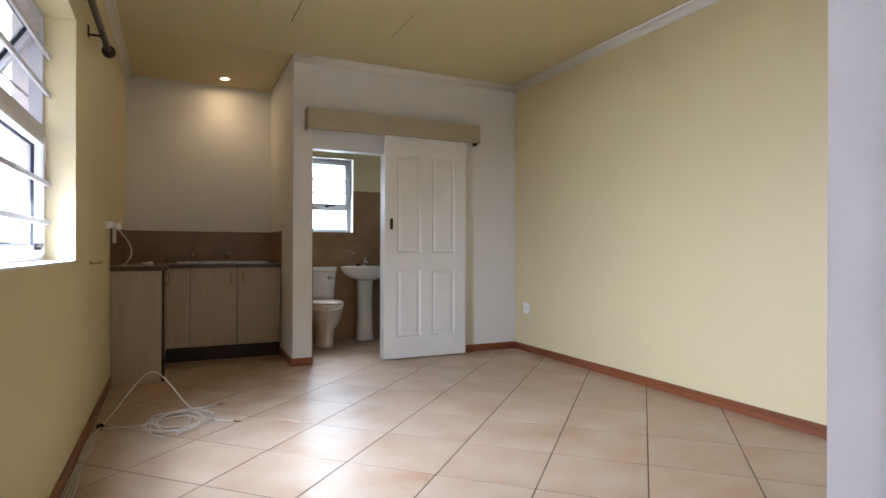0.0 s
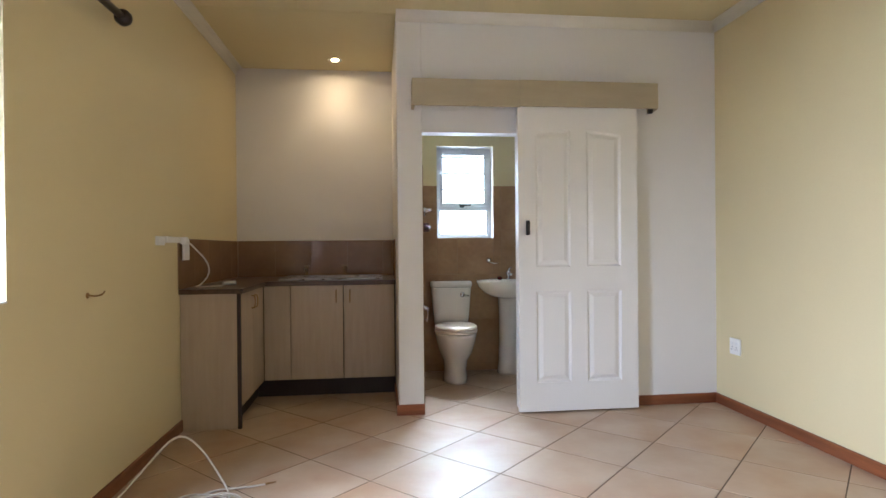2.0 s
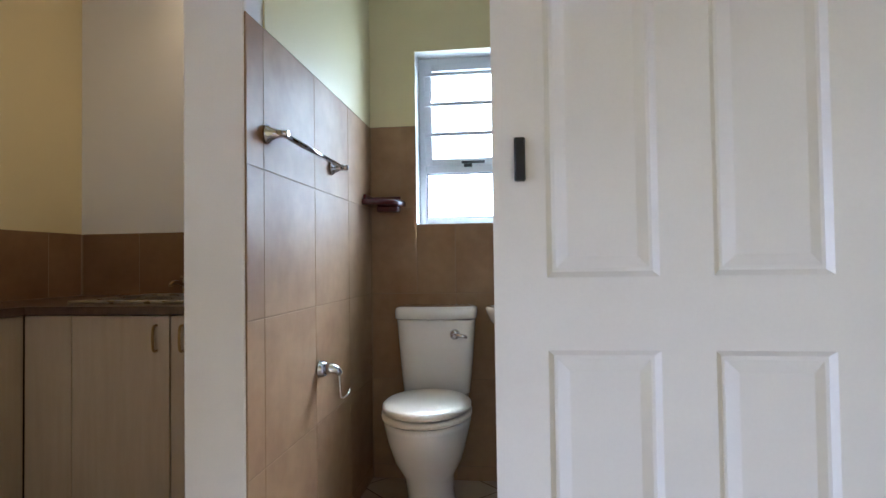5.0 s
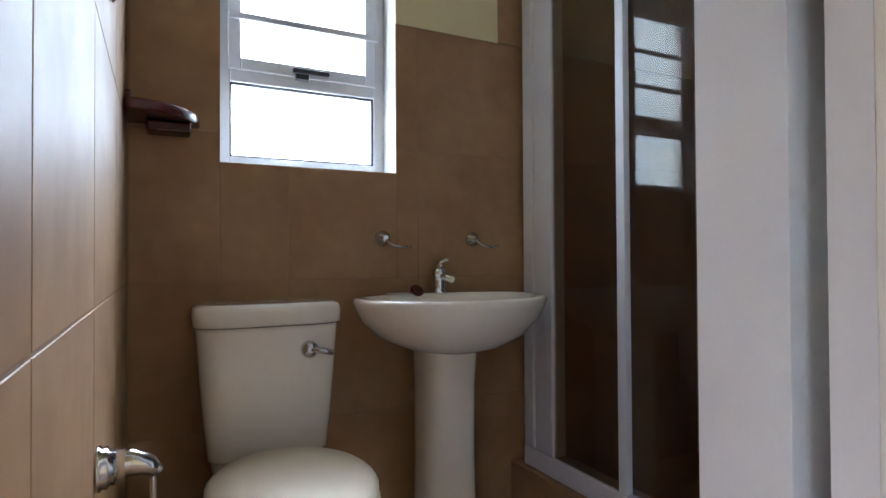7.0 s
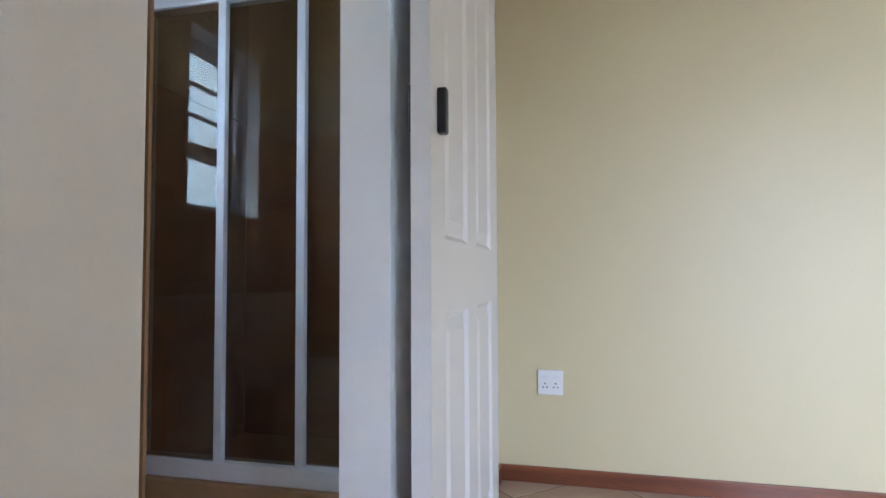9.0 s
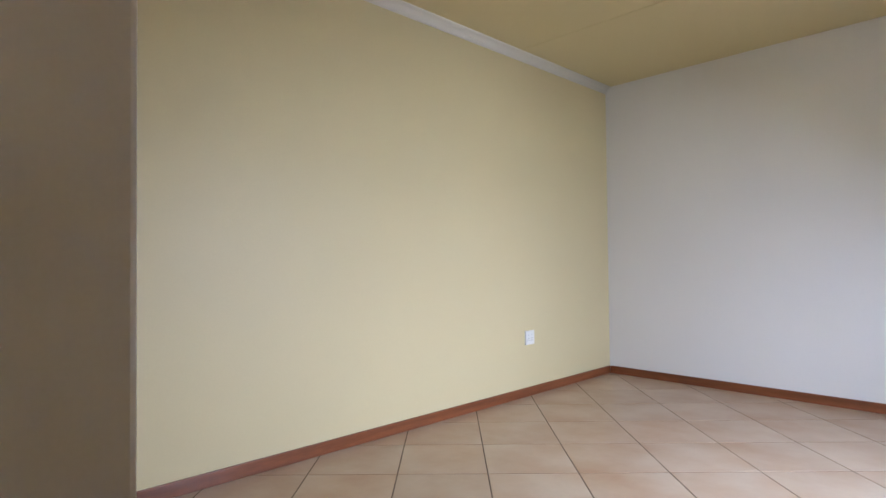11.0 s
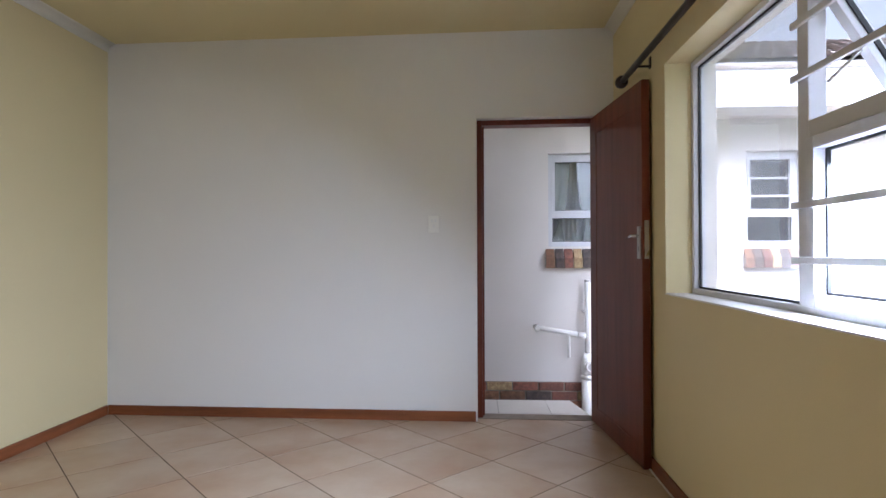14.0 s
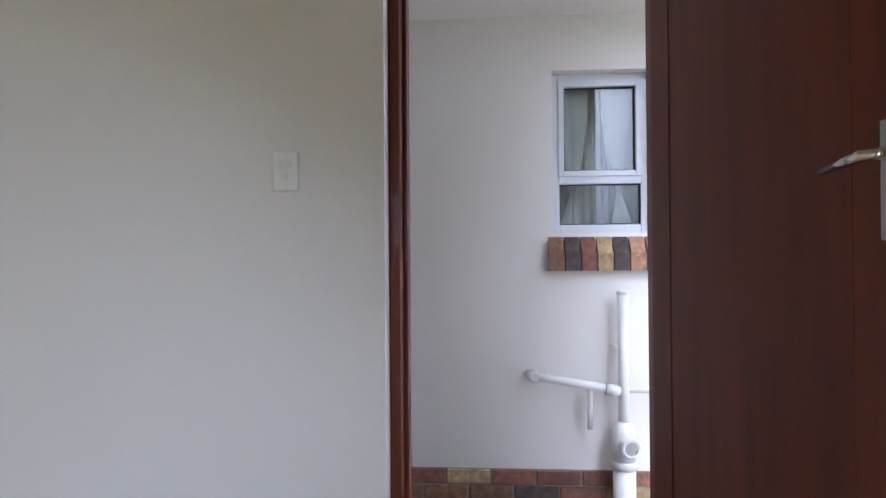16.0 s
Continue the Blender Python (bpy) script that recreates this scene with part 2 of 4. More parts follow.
def oval(cx, cy, z, rx, ry0, ry1, k=36, power=2.0):
    """An egg-shaped ring: ry0 towards -y, ry1 towards +y."""
    out = []
    for j in range(k):
        a = 2 * math.pi * j / k
        c, s = math.cos(a), math.sin(a)
        c, s = math.copysign(abs(c) ** (2 / power), c), math.copysign(abs(s) ** (2 / power), s)
        out.append((cx + rx * c, cy + (ry1 if s > 0 else ry0) * s, z))
    return out


def thing(name, at, label, category, group="", kind=""):
    e = new(name)
    e.location = at
    e.empty_display_size = 0.1
    return tagged(e, label, category, group, kind)


def part(name, bm, material_, parent=None, label=""):
    me = bpy.data.meshes.new(name)
    bm.to_mesh(me)
    bm.free()
    me.materials.append(material_)
    ob = new(name, me)
    if parent is not None:
        ob.parent = parent
        if parent.type == "EMPTY":
            ob.matrix_parent_inverse = Matrix.LocRotScale(parent.location, parent.rotation_euler, None).inverted()
    if label:
        ob["label"] = label
    return ob


def setting(name, bm, material_, label):
    return tagged(part(name, bm, material_), label, kind="structure")


def clip(poly, edges):
    """Keep what of a convex polygon lies left of each directed edge."""
    for (ax, ay), (bx, by) in edges:
        out = []
        for (px, py), (qx, qy) in zip(poly, poly[1:] + poly[:1]):
            dp = (bx - ax) * (py - ay) - (by - ay) * (px - ax)
            dq = (bx - ax) * (qy - ay) - (by - ay) * (qx - ax)
            if dp >= 0:
                out.append((px, py))
            if (dp > 0) != (dq > 0) and dp != dq:
                s = dp / (dp - dq)
                out.append((px + s * (qx - px), py + s * (qy - py)))
        poly = out
        if len(poly) < 3:
            return []
    return poly


# ---- the plan, in metres ----
XL, XR = 0.336, 3.866          # window wall and opposite wall
YB = 5.19                      # wall with the sliding door
YK = 6.45                      # far wall of kitchenette and bathroom
XK, XP = 1.655, 1.82           # dividing wall: kitchenette face, bathroom face
H = 2.63                       # ceiling
FA = math.atan2(0.64 - 0.582, 3.866 - 1.245)   # front wall stands a little askew
TH = 0.24


def front(x, inset=0.0):
    """y of the front wall's inner face at x, moved inwards by inset."""
    return 0.582 + (3.866 - x) * math.tan(FA) + inset


DX0, DX1, DZ = 0.41, 1.245, 2.045       # entrance opening
WY0, WY1, WZ0, WZ1 = 1.664, 3.46, 0.932, 2.05  # main window opening
BX0, BX1, BZ0, BZ1 = 2.043, 2.547, 1.175, 1.985    # bathroom window opening
OX1, OZ = 2.468, 1.852                          # bathroom doorway: right side and head
FT = Matrix.Translation((3.866, 0.582, 0)) @ Matrix.Rotation(-FA, 4, "Z")   # front wall: local x runs from the corner, y inwards


def fl(x):
    return (x - 3.866) / math.cos(FA)


# ---- structure ----
setting("wall_east", box(XR, XR + TH, 0.0, YK + TH, -0.4, H + 0.2), YELLOW, "cream-yellow painted plaster wall with low timber skirting")
setting("wall_west", boxes([
    (XL - TH, XL, 0.45, WY0, -0.4, H + 0.2), (XL - TH, XL, WY1, YK + TH, -0.4, H + 0.2),
    (XL - TH, XL, WY0, WY1, -0.4, WZ0), (XL - TH, XL, WY0, WY1, WZ1, H + 0.2)]), YELLOW, "cream-yellow painted plaster wall around a wide window")
setting("wall_north", boxes([
    (XL, BX0, YK, YK + TH, -0.4, H + 0.2), (BX1, XR, YK, YK + TH, -0.4, H + 0.2),
    (BX0, BX1, YK, YK + TH, -0.4, BZ0), (BX0, BX1, YK, YK + TH, BZ1, H + 0.2)]), WHITE, "off-white plastered outer wall behind kitchenette and bathroom")
bm = bmesh.new()
for x0, x1, z0, z1 in ((DX1, XR, -0.4, H + 0.2), (XL - 0.1, DX0, -0.4, H + 0.2), (DX0, DX1, DZ, H + 0.2), (DX0, DX1, -0.4, -0.11)):
    add_box(bm, fl(x0), fl(x1), -TH, 0, z0, z1, turn=FT)
setting("wall_south", bm, WHITE, "off-white plastered front wall with the entrance doorway")
setting("wall_partition", boxes([
    (XP, OX1, YB, YB + 0.11, OZ, H), (OX1, XR, YB, YB + 0.11, -0.02, H)]), WHITE, "off-white partition wall with a bathroom doorway")
setting("wall_divider", box(XK, XP, YB, YK, -0.02, H, 0.006), WHITE, "off-white dividing wall between kitchenette and bathroom")
setting("ceiling", boxes([(XL, XR, 0.5, YK, H, H + 0.12)]), CEIL, "cream-painted flat ceiling board")
setting("ceiling_seam", boxes([(XL + 0.07, XR - 0.07, y - 0.018, y + 0.018, H - 0.003, H + 0.01) for y in (1.9, 3.1, 5.22)]), CEIL, "shallow cover strip over ceiling board joint")
setting("roof", box(XL - TH - 0.25, XR + TH + 0.25, 0.1, YK + TH + 0.25, H + 0.2, H + 0.32), CONCRETE, "plain flat roof slab over the room")

# bathroom paint above the tiles
setting("wall_upper_bathroom", boxes([
    (XP, BX0, YK - 0.006, YK, 1.636, H), (BX1, XR, YK - 0.006, YK, 1.636, H), (BX0, BX1, YK - 0.006, YK, BZ1, H),
    (XP, XP + 0.006, YB + 0.11, YK - 0.006, 1.636, H)]), YELLOW, "cream-yellow paint above the bathroom tiles")


def cornice(name, p0, p1, inward):
    """Coved strip along the ceiling from p0 to p1."""
    d, n = Vector((*p1, 0)) - Vector((*p0, 0)), Vector((*inward, 0)).normalized()
    prof = [(0, 0), (0, -0.075), (0.008, -0.075)] + [(0.075 - 0.067 * math.cos(a), -0.008 - 0.06 * (1 - math.sin(a))) for a in (0.25, 0.6, 0.95, 1.3)] + [(0.075, -0.004), (0.075, 0)]
    rings = [[Vector((*q, H)) + n * a * 0.78 + Vector((0, 0, b * 0.78)) for a, b in prof] for q in (p0, p1)]
    return setting(name, loft(rings), CORNICE, "white coved plaster cornice")


cornice("trim", (XR, front(XR)), (XR, YB), (-1, 0))
cornice("trim", (XL, front(XL)), (XL, YK), (1, 0))
cornice("trim", (XK, YB), (XR, YB), (0, -1))

SK = 0.068
setting("baseboard", box(XR - 0.014, XR, front(XR) + 0.014, YB, 0, SK, 0.003), SKIRT, "brown stained timber skirting board")
setting("baseboard", box(fl(DX1 + 0.01), fl(XR) - 0.014, 0, 0.014, 0, SK, 0.003, turn=FT), SKIRT, "brown stained timber skirting board")
setting("baseboard", box(XL, XL + 0.014, 1.0, 5.05, 0, SK, 0.003), SKIRT, "brown stained timber skirting board")
setting("baseboard", box(OX1 + 0.01, XR - 0.014, YB - 0.014, YB, 0, SK, 0.003), SKIRT, "brown stained timber skirting board")
setting("baseboard", boxes([(XK - 0.014, XP + 0.003, YB - 0.014, YB, 0, SK), (XK - 0.014, XK, YB, 5.78, 0, SK)]), SKIRT, "brown stained timber skirting round the wall end")

# ceiling hatch
setting("trap_door", box(1.51, 2.255, 3.66, 4.49, H - 0.006, H + 0.004, 0.002), CEIL, "cream-painted ceiling hatch panel")
setting("trap_door_gap", boxes([(1.503, 1.62, 4.49, 4.498, H - 0.003, H + 0.004), (2.255, 2.261, 4.0, 4.498, H - 0.003, H + 0.004), (1.62, 2.255, 4.49, 4.493, H - 0.003, H + 0.004), (1.506, 1.51, 3.66, 4.49, H - 0.003, H + 0.004)]), DARKEDGE, "dark open joint round the ceiling hatch")

floor = setting("floor", box(XL - 0.1, XR + 0.1, 0.53, YK + 0.1, -0.3, -0.0012), GROUT, "brown-grey grouted floor of diagonal beige tiles")
threshold = setting("threshold", box(fl(DX0), fl(DX1), -0.185, -0.06, -0.12, 0.004, 0.004, turn=FT), MORTAR, "worn grey concrete door threshold")
# ---- main window ----
def bar_box(bm, a, b, w, d, bevel=0.002):
    add_box(bm, *[c for p in zip(a, b) for c in p], bevel=bevel)


def rect_frame(x0, x1, y0, y1, z0, z1, w, bevel=0.003):
    """A frame in a plane of constant x."""
    return boxes([(x0, x1, y0, y0 + w, z0, z1), (x0, x1, y1 - w, y1, z0, z1), (x0, x1, y0 + w, y1 - w, z0, z0 + w), (x0, x1, y0 + w, y1 - w, z1 - w, z1)], bevel)


def rect_frame_y(y0, y1, x0, x1, z0, z1, w, bevel=0.003):
    return boxes([(x0, x0 + w, y0, y1, z0, z1), (x1 - w, x1, y0, y1, z0, z1), (x0 + w, x1 - w, y0, y1, z0, z0 + w), (x0 + w, x1 - w, y0, y1, z1 - w, z1)], bevel)


win = thing("window_main", (0.16, 2.58, WZ0), "white aluminium window with fixed pane, open top vent and burglar bars", "window", kind="structure")
FX0, FX1 = 0.157, 0.212
WM = 2.60   # mullion
part("window_frame", rect_frame(FX0, FX1, WY0, WY1, WZ0, WZ1, 0.028), ALU, win)
part("mullion", box(FX0, FX1 + 0.002, WM - 0.03, WM + 0.03, WZ0 + 0.028, WZ1 - 0.028, 0.003), ALU, win)
part("transom", box(FX0, FX1 + 0.002, WM + 0.03, WY1 - 0.028, 1.49, 1.545, 0.003), ALU, win)
part("gasket", rect_frame(0.175, 0.188, WY0 + 0.028, WM - 0.03, WZ0 + 0.028, WZ1 - 0.028, 0.008, 0), BLACKRUBBER, win, "black rubber glazing gasket")
p = part("fixed_pane", box(0.178, 0.183, WY0 + 0.033, WM - 0.035, WZ0 + 0.033, WZ1 - 0.033), HAZY, win)
p.visible_shadow = False
cas = part("casement", rect_frame(FX0 + 0.006, FX1 + 0.012, WM + 0.03, WY1 - 0.028, WZ0 + 0.028, 1.49, 0.04), ALU, win)
part("gasket", rect_frame(0.175, 0.188, WM + 0.07, WY1 - 0.068, WZ0 + 0.068, 1.45, 0.008, 0), BLACKRUBBER, cas)
p = part("pane", box(0.178, 0.183, WM + 0.07, WY1 - 0.068, WZ0 + 0.068, 1.45), CLEAR, cas)
p.visible_shadow = False
part("casement_handle", boxes([(0.224, 0.247, 3.2, 3.235, WZ0 + 0.05, WZ0 + 0.075), (0.239, 0.253, 3.1, 3.235, WZ0 + 0.062, WZ0 + 0.08)], 0.003), BLACKMETAL, cas, "black casement handle")
tilt = Matrix.Translation((0.18, 0, WZ1 - 0.05)) @ Matrix.Rotation(radians(32), 4, "Y") @ Matrix.Translation((-0.18, 0, -WZ1 + 0.05))
bm = rect_frame(FX0 + 0.006, FX1, WM + 0.035, WY1 - 0.033, 1.55, WZ1 - 0.05, 0.04)
bm.transform(tilt)
vent = part("open_vent", bm, ALU, win, "top-hung vent standing open outwards")
bm = box(0.178, 0.183, WM + 0.075, WY1 - 0.073, 1.59, WZ1 - 0.09)
bm.transform(tilt)
p = part("pane", bm, CLEAR, vent)
p.visible_shadow = False
bm = rect_frame(0.174, 0.189, WM + 0.074, WY1 - 0.072, 1.589, WZ1 - 0.089, 0.007, 0)
bm.transform(tilt)
part("gasket", bm, BLACKRUBBER, vent)
for y in (WM + 0.05, WY1 - 0.065):
    part("stay_arm", tube([(0.19, y, WZ1 - 0.09), (0.02, y, 1.8), (0.165, y, 1.66)], 0.006, 6), STEEL, win, "steel friction stay")
for z in (1.105, 1.28, 1.687, 1.86):
    part("burglar_bar", box(0.226, 0.238, WM - 0.03, WY1, z - 0.011, z + 0.011, 0.002), ALU, win, "white flat burglar bar")
setting("window_reveal_outside", boxes([(XL - TH - 0.004, 0.156, WY0, WY0 + 0.004, WZ0, WZ1), (XL - TH - 0.004, 0.156, WY1 - 0.004, WY1, WZ0, WZ1), (XL - TH - 0.004, 0.156, WY0 + 0.004, WY1 - 0.004, WZ0, WZ0 + 0.004), (XL - TH - 0.004, 0.156, WY0 + 0.004, WY1 - 0.004, WZ1 - 0.004, WZ1)]), OUTPLASTER, "pale plastered outer reveal of the wide window")
setting("window_sill_inside", box(0.212, XL + 0.004, WY0, WY1, WZ0 - 0.004, WZ0 + 0.004, 0.002), WHITE, "white painted inner window sill")

rod = thing("curtain_rod", (0.375, 2.65, 2.15), "dark bronze curtain rod with ball ends above the window", "curtain rod")
RA, RB = Vector((0.402, 1.145, 2.126)), Vector((0.402, 4.15, 2.14))
part("pole", tube([RA, RB], 0.017, 14), RODPAINT, rod)
for q, s in ((RA, -1), (RB, 1)):
    part("finial", disc(q, (0, s, 0), [(-0.01, 0.018), (0, 0.03), (0.012, 0.036), (0.035, 0.036), (0.048, 0.03), (0.054, 0.012)]), RODPAINT, rod)
for y in (1.45, 2.65, 3.85):
    z = 2.126 + (y - 1.13) * 0.0047
    part("bracket", boxes([(XL, XL + 0.006, y - 0.015, y + 0.015, z - 0.03, z + 0.03), (XL + 0.006, 0.402, y - 0.006, y + 0.006, z - 0.024, z - 0.014)], 0.002), RODPAINT, rod)

# ---- entrance door ----
dframe = thing("door_frame", (0.8, 0.5, 0), "red-brown hardwood frame of the open entrance door", "door frame", kind="structure")
for nm, x0, x1, z0, z1 in (("jamb", DX1 - 0.035, DX1, 0.005, DZ), ("jamb", DX0, DX0 + 0.05, 0.005, DZ), ("head", DX0 + 0.05, DX1 - 0.035, DZ - 0.035, DZ)):
    part(nm, box(fl(x0), fl(x1), -0.175, -0.066, z0, z1, 0.004, turn=FT), MERANTI, dframe)
    if nm == "jamb" and x1 == DX1:
        part("stop", box(fl(x0) - 0.014, fl(x0), -0.175, -0.12, z0, z1 - 0.035, 0.003, turn=FT), MERANTI, dframe)
part("strike_plate", box(fl(DX1 - 0.037), fl(DX1 - 0.035), -0.1, -0.075, 0.98, 1.1, turn=FT), BRASS, dframe, "brass strike plate")
HP, LP = Vector((0.457, 0.61, 0)), Vector((0.368, 1.475, 0))
ld = (LP - HP).normalized()
LT = Matrix.Translation(HP) @ Matrix.Rotation(math.atan2(ld.y, ld.x), 4, "Z")   # local x along the leaf, y towards the window wall
LW = 0.868
leaf = thing("entrance_door", HP, "red-brown varnished hardwood door standing open against the window wall", "door")
bm = box(0, LW, -0.02, 0.02, 0.008, 2.035, 0.003)

bm.transform(LT)
slab = part("leaf", bm, MERANTI, leaf)
part("panel", box(0.118, LW - 0.118, -0.0215, -0.019, 0.123, 1.907, 0.001, 1, turn=LT), MERANTI, slab)
for x0, x1, z0, z1 in ((0.002, 0.115, 0.01, 2.033), (LW - 0.115, LW - 0.002, 0.01, 2.033), (0.115, LW - 0.115, 0.01, 0.12), (0.115, LW - 0.115, 1.91, 2.033)):
    part("rail" if x1 - x0 > 0.2 else "stile", box(x0, x1, -0.0235, -0.019, z0, z1, 0.001, turn=LT), MERANTI, slab)
hz = 1.2
part("lock_plate", box(LW - 0.056, LW - 0.018, -0.03, -0.0235, hz - 0.1, hz + 0.07, 0.002, turn=LT), STEEL, leaf, "satin steel lock plate")
part("lever_handle", tube([LT @ Vector(q) for q in ((LW - 0.038, -0.03, hz + 0.02), (LW - 0.038, -0.056, hz + 0.02), (LW - 0.05, -0.062, hz + 0.019), (LW - 0.138, -0.056, hz + 0.01))], [0.01, 0.009, 0.009, 0.006], 10), CHROME, leaf)
part("keyhole", box(LW - 0.04, LW - 0.034, -0.0305, -0.0298, hz - 0.06, hz - 0.035, turn=LT), BLACKMETAL, leaf)
part("edge_plate", box(LW, LW + 0.003, -0.012, 0.012, hz - 0.1, hz + 0.1, turn=LT), STEEL, leaf)
for z in (0.25, 1.0, 1.8):
    part("hinge", disc(LT @ Vector((-0.008, 0.022, z)), (0, 0, 1), [(-0.05, 0.007), (0.05, 0.007)], 10), BRASS, leaf)

# ---- light switch and sockets ----
def wall_plate(name, origin, turn, w, h, label, category, rockers, group=""):
    """A plate lying on a wall: local x across, z up, -y out of the wall."""
    M = Matrix.Translation(origin) @ turn
    t = thing(name, origin, label, category, group)
    part("plate", box(-w / 2, w / 2, -0.016, 0, -h / 2, h / 2, 0.004, turn=M), SWITCHWHITE, t)
    for cx, cz, rw, rh, dark in rockers:
        part("pin_hole" if dark else "rocker", box(cx - rw / 2, cx + rw / 2, -0.021 if not dark else -0.0166, -0.014, cz - rh / 2, cz + rh / 2, 0.001 if not dark else 0, turn=M), BLACKRUBBER if dark else PLASTIC, t)
    return t


SOCK = [(-0.022, 0.022, 0.018, 0.01, 0), (0.022, 0.022, 0.018, 0.01, 0), (-0.022, -0.004, 0.008, 0.005, 1), (0.022, -0.004, 0.008, 0.005, 1), (-0.03, -0.02, 0.006, 0.005, 1), (-0.014, -0.02, 0.006, 0.005, 1), (0.014, -0.02, 0.006, 0.005, 1), (0.03, -0.02, 0.006, 0.005, 1)]
RZ = Matrix.Rotation(radians(-90), 4, "Z")
wall_plate("wall_socket", (XR, 4.967, 0.425), RZ, 0.105, 0.105, "white square double wall socket near the sliding door", "socket", SOCK, "wall sockets")
wall_plate("wall_socket", (XR, 1.8, 0.445), RZ, 0.105, 0.105, "white square double wall socket low on yellow wall", "socket", SOCK, "wall sockets")
wall_plate("light_switch", (1.536, front(1.536), 1.33), Matrix.Rotation(math.pi - FA, 4, "Z"), 0.075, 0.115, "white upright two-lever light switch by the entrance", "switch", [(-0.012, 0.022, 0.014, 0.02, 0), (0.012, 0.022, 0.014, 0.02, 0), (0.0, -0.014, 0.014, 0.02, 0)])

hook = thing("curtain_hook", (XL, 3.968, 0.91), "small brass tie-back hook on the yellow wall", "hook")
part("rose", disc((XL, 3.968, 0.91), (1, 0, 0), [(0, 0.012), (0.004, 0.012), (0.006, 0.008)], 14), BRASS, hook)
part("prong", tube([(XL + 0.005, 3.968, 0.91), (XL + 0.04, 3.963, 0.908), (XL + 0.055, 3.978, 0.913), (XL + 0.05, 4.008, 0.923)], 0.004, 8, 2), BRASS, hook)

# ---- sliding bathroom door ----
SX0, SX1, SY0, SY1 = 2.44, 3.252, 5.098, 5.138
sd = thing("sliding_door", ((SX0 + SX1) / 2, SY1, 0), "white moulded four-panel sliding door hung before the wall", "door")


def panel_face(bm, x0, x1, z0, z1, y, arch):
    """A recessed moulded panel; the top edge of the tall ones is bowed."""
    n = 12
    def outline(inset, dy):
        pts = [(x0 + inset, y + dy, z0 + inset), (x1 - inset, y + dy, z0 + inset)]
        for i in range(n + 1):
            s = i / n
            xx = (x1 - inset) + (x0 - x1 + 2 * inset) * s
            zz = z1 - inset + arch(xx)
            pts.append((xx, y + dy, zz))
        return pts
    rings = [outline(0, 0), outline(0.012, 0.011), outline(0.02, 0.011), outline(0.045, 0.002)]
    rows = [[bm.verts.new(q) for q in r] for r in rings]
    for a, b in zip(rows, rows[1:]):
        for i in range(len(a)):
            j = (i + 1) % len(a)
            bm.faces.new((a[i], a[j], b[j], b[i]))
    bm.faces.new(rows[-1])
    return rows[0]


def door_skin():
    bm = bmesh.new()
    y = SY0
    cx = (SX0 + SX1) / 2
    px = [(SX0 + 0.115, cx - 0.055), (cx + 0.055, SX1 - 0.115)]
    zr = [(0.2, 0.803), (0.96, 1.86)]
    for x0, x1 in px:
        panel_face(bm, x0, x1, zr[0][0], zr[0][1], y, lambda q: 0.0)
        panel_face(bm, x0, x1, zr[1][0], zr[1][1], y, lambda q: -0.03 * (abs(q - cx) / 0.3) ** 2)
    xs = [SX0, px[0][0], px[0][1], px[1][0], px[1][1], SX1]
    def quad(a, b, c, d):
        bm.faces.new([bm.verts.new(q) for q in (a, b, c, d)])
    for i in (0, 2, 4):
        quad((xs[i], y, 0.012), (xs[i + 1], y, 0.012), (xs[i + 1], y, 2.05), (xs[i], y, 2.05))
    for x0, x1 in px:
        quad((x0, y, 0.012), (x1, y, 0.012), (x1, y, zr[0][0]), (x0, y, zr[0][0]))
        quad((x0, y, zr[0][1]), (x1, y, zr[0][1]), (x1, y, zr[1][0]), (x0, y, zr[1][0]))
        n = 12
        for i in range(n):
            a, b = x0 + (x1 - x0) * i / n, x0 + (x1 - x0) * (i + 1) / n
            za, zb = 1.86 - 0.03 * (abs(a - cx) / 0.3) ** 2, 1.86 - 0.03 * (abs(b - cx) / 0.3) ** 2
            quad((a, y, za), (b, y, zb), (b, y, 2.05), (a, y, 2.05))
    bmesh.ops.recalc_face_normals(bm, faces=bm.faces)
    return bm


skin = part("moulded_front", door_skin(), DOORWHITE, sd)
part("core", boxes([(SX0, SX1, SY0 + 0.014, SY1, 0.012, 2.05), (SX0, SX0 + 0.02, SY0 + 0.0005, SY0 + 0.014, 0.012, 2.05), (SX1 - 0.02, SX1, SY0 + 0.0005, SY0 + 0.014, 0.012, 2.05), (SX0 + 0.02, SX1 - 0.02, SY0 + 0.0005, SY0 + 0.014, 0.012, 0.03)], 0.0), DOORWHITE, sd)
part("pull_handle", box(2.488, 2.512, SY0 - 0.02, SY0, 1.17, 1.265, 0.004), BLACKMETAL, sd, "small black pull handle")
part("inner_pull", box(2.455, 2.478, SY1, SY1 + 0.01, 1.17, 1.265, 0.003), BLACKMETAL, sd, "small black pull handle")
pel = thing("pelmet", (2.59, YB, 2.12), "beige painted box pelmet hiding the sliding door track", "pelmet")
for x0, x1, z in ((1.75, 2.45, 0.0), (2.45, 3.385, 0.006)):
    part("front_board", box(x0, x1, 5.06, 5.078, 1.998 + z, 2.17 + z * 0.5, 0.003), PELMET, pel)
part("end_cap", box(1.75, 1.768, 5.078, YB, 1.998, 2.17, 0.002), PELMET, pel)
part("end_cap", box(3.367, 3.385, 5.078, YB, 1.998, 2.17, 0.002), PELMET, pel)
part("top_board", box(1.768, 3.367, 5.078, YB, 2.15, 2.168, 0.002), PELMET, pel)
part("track", box(1.78, 3.36, 5.1, 5.135, 2.06, 2.145), STEEL, pel, "steel door track")
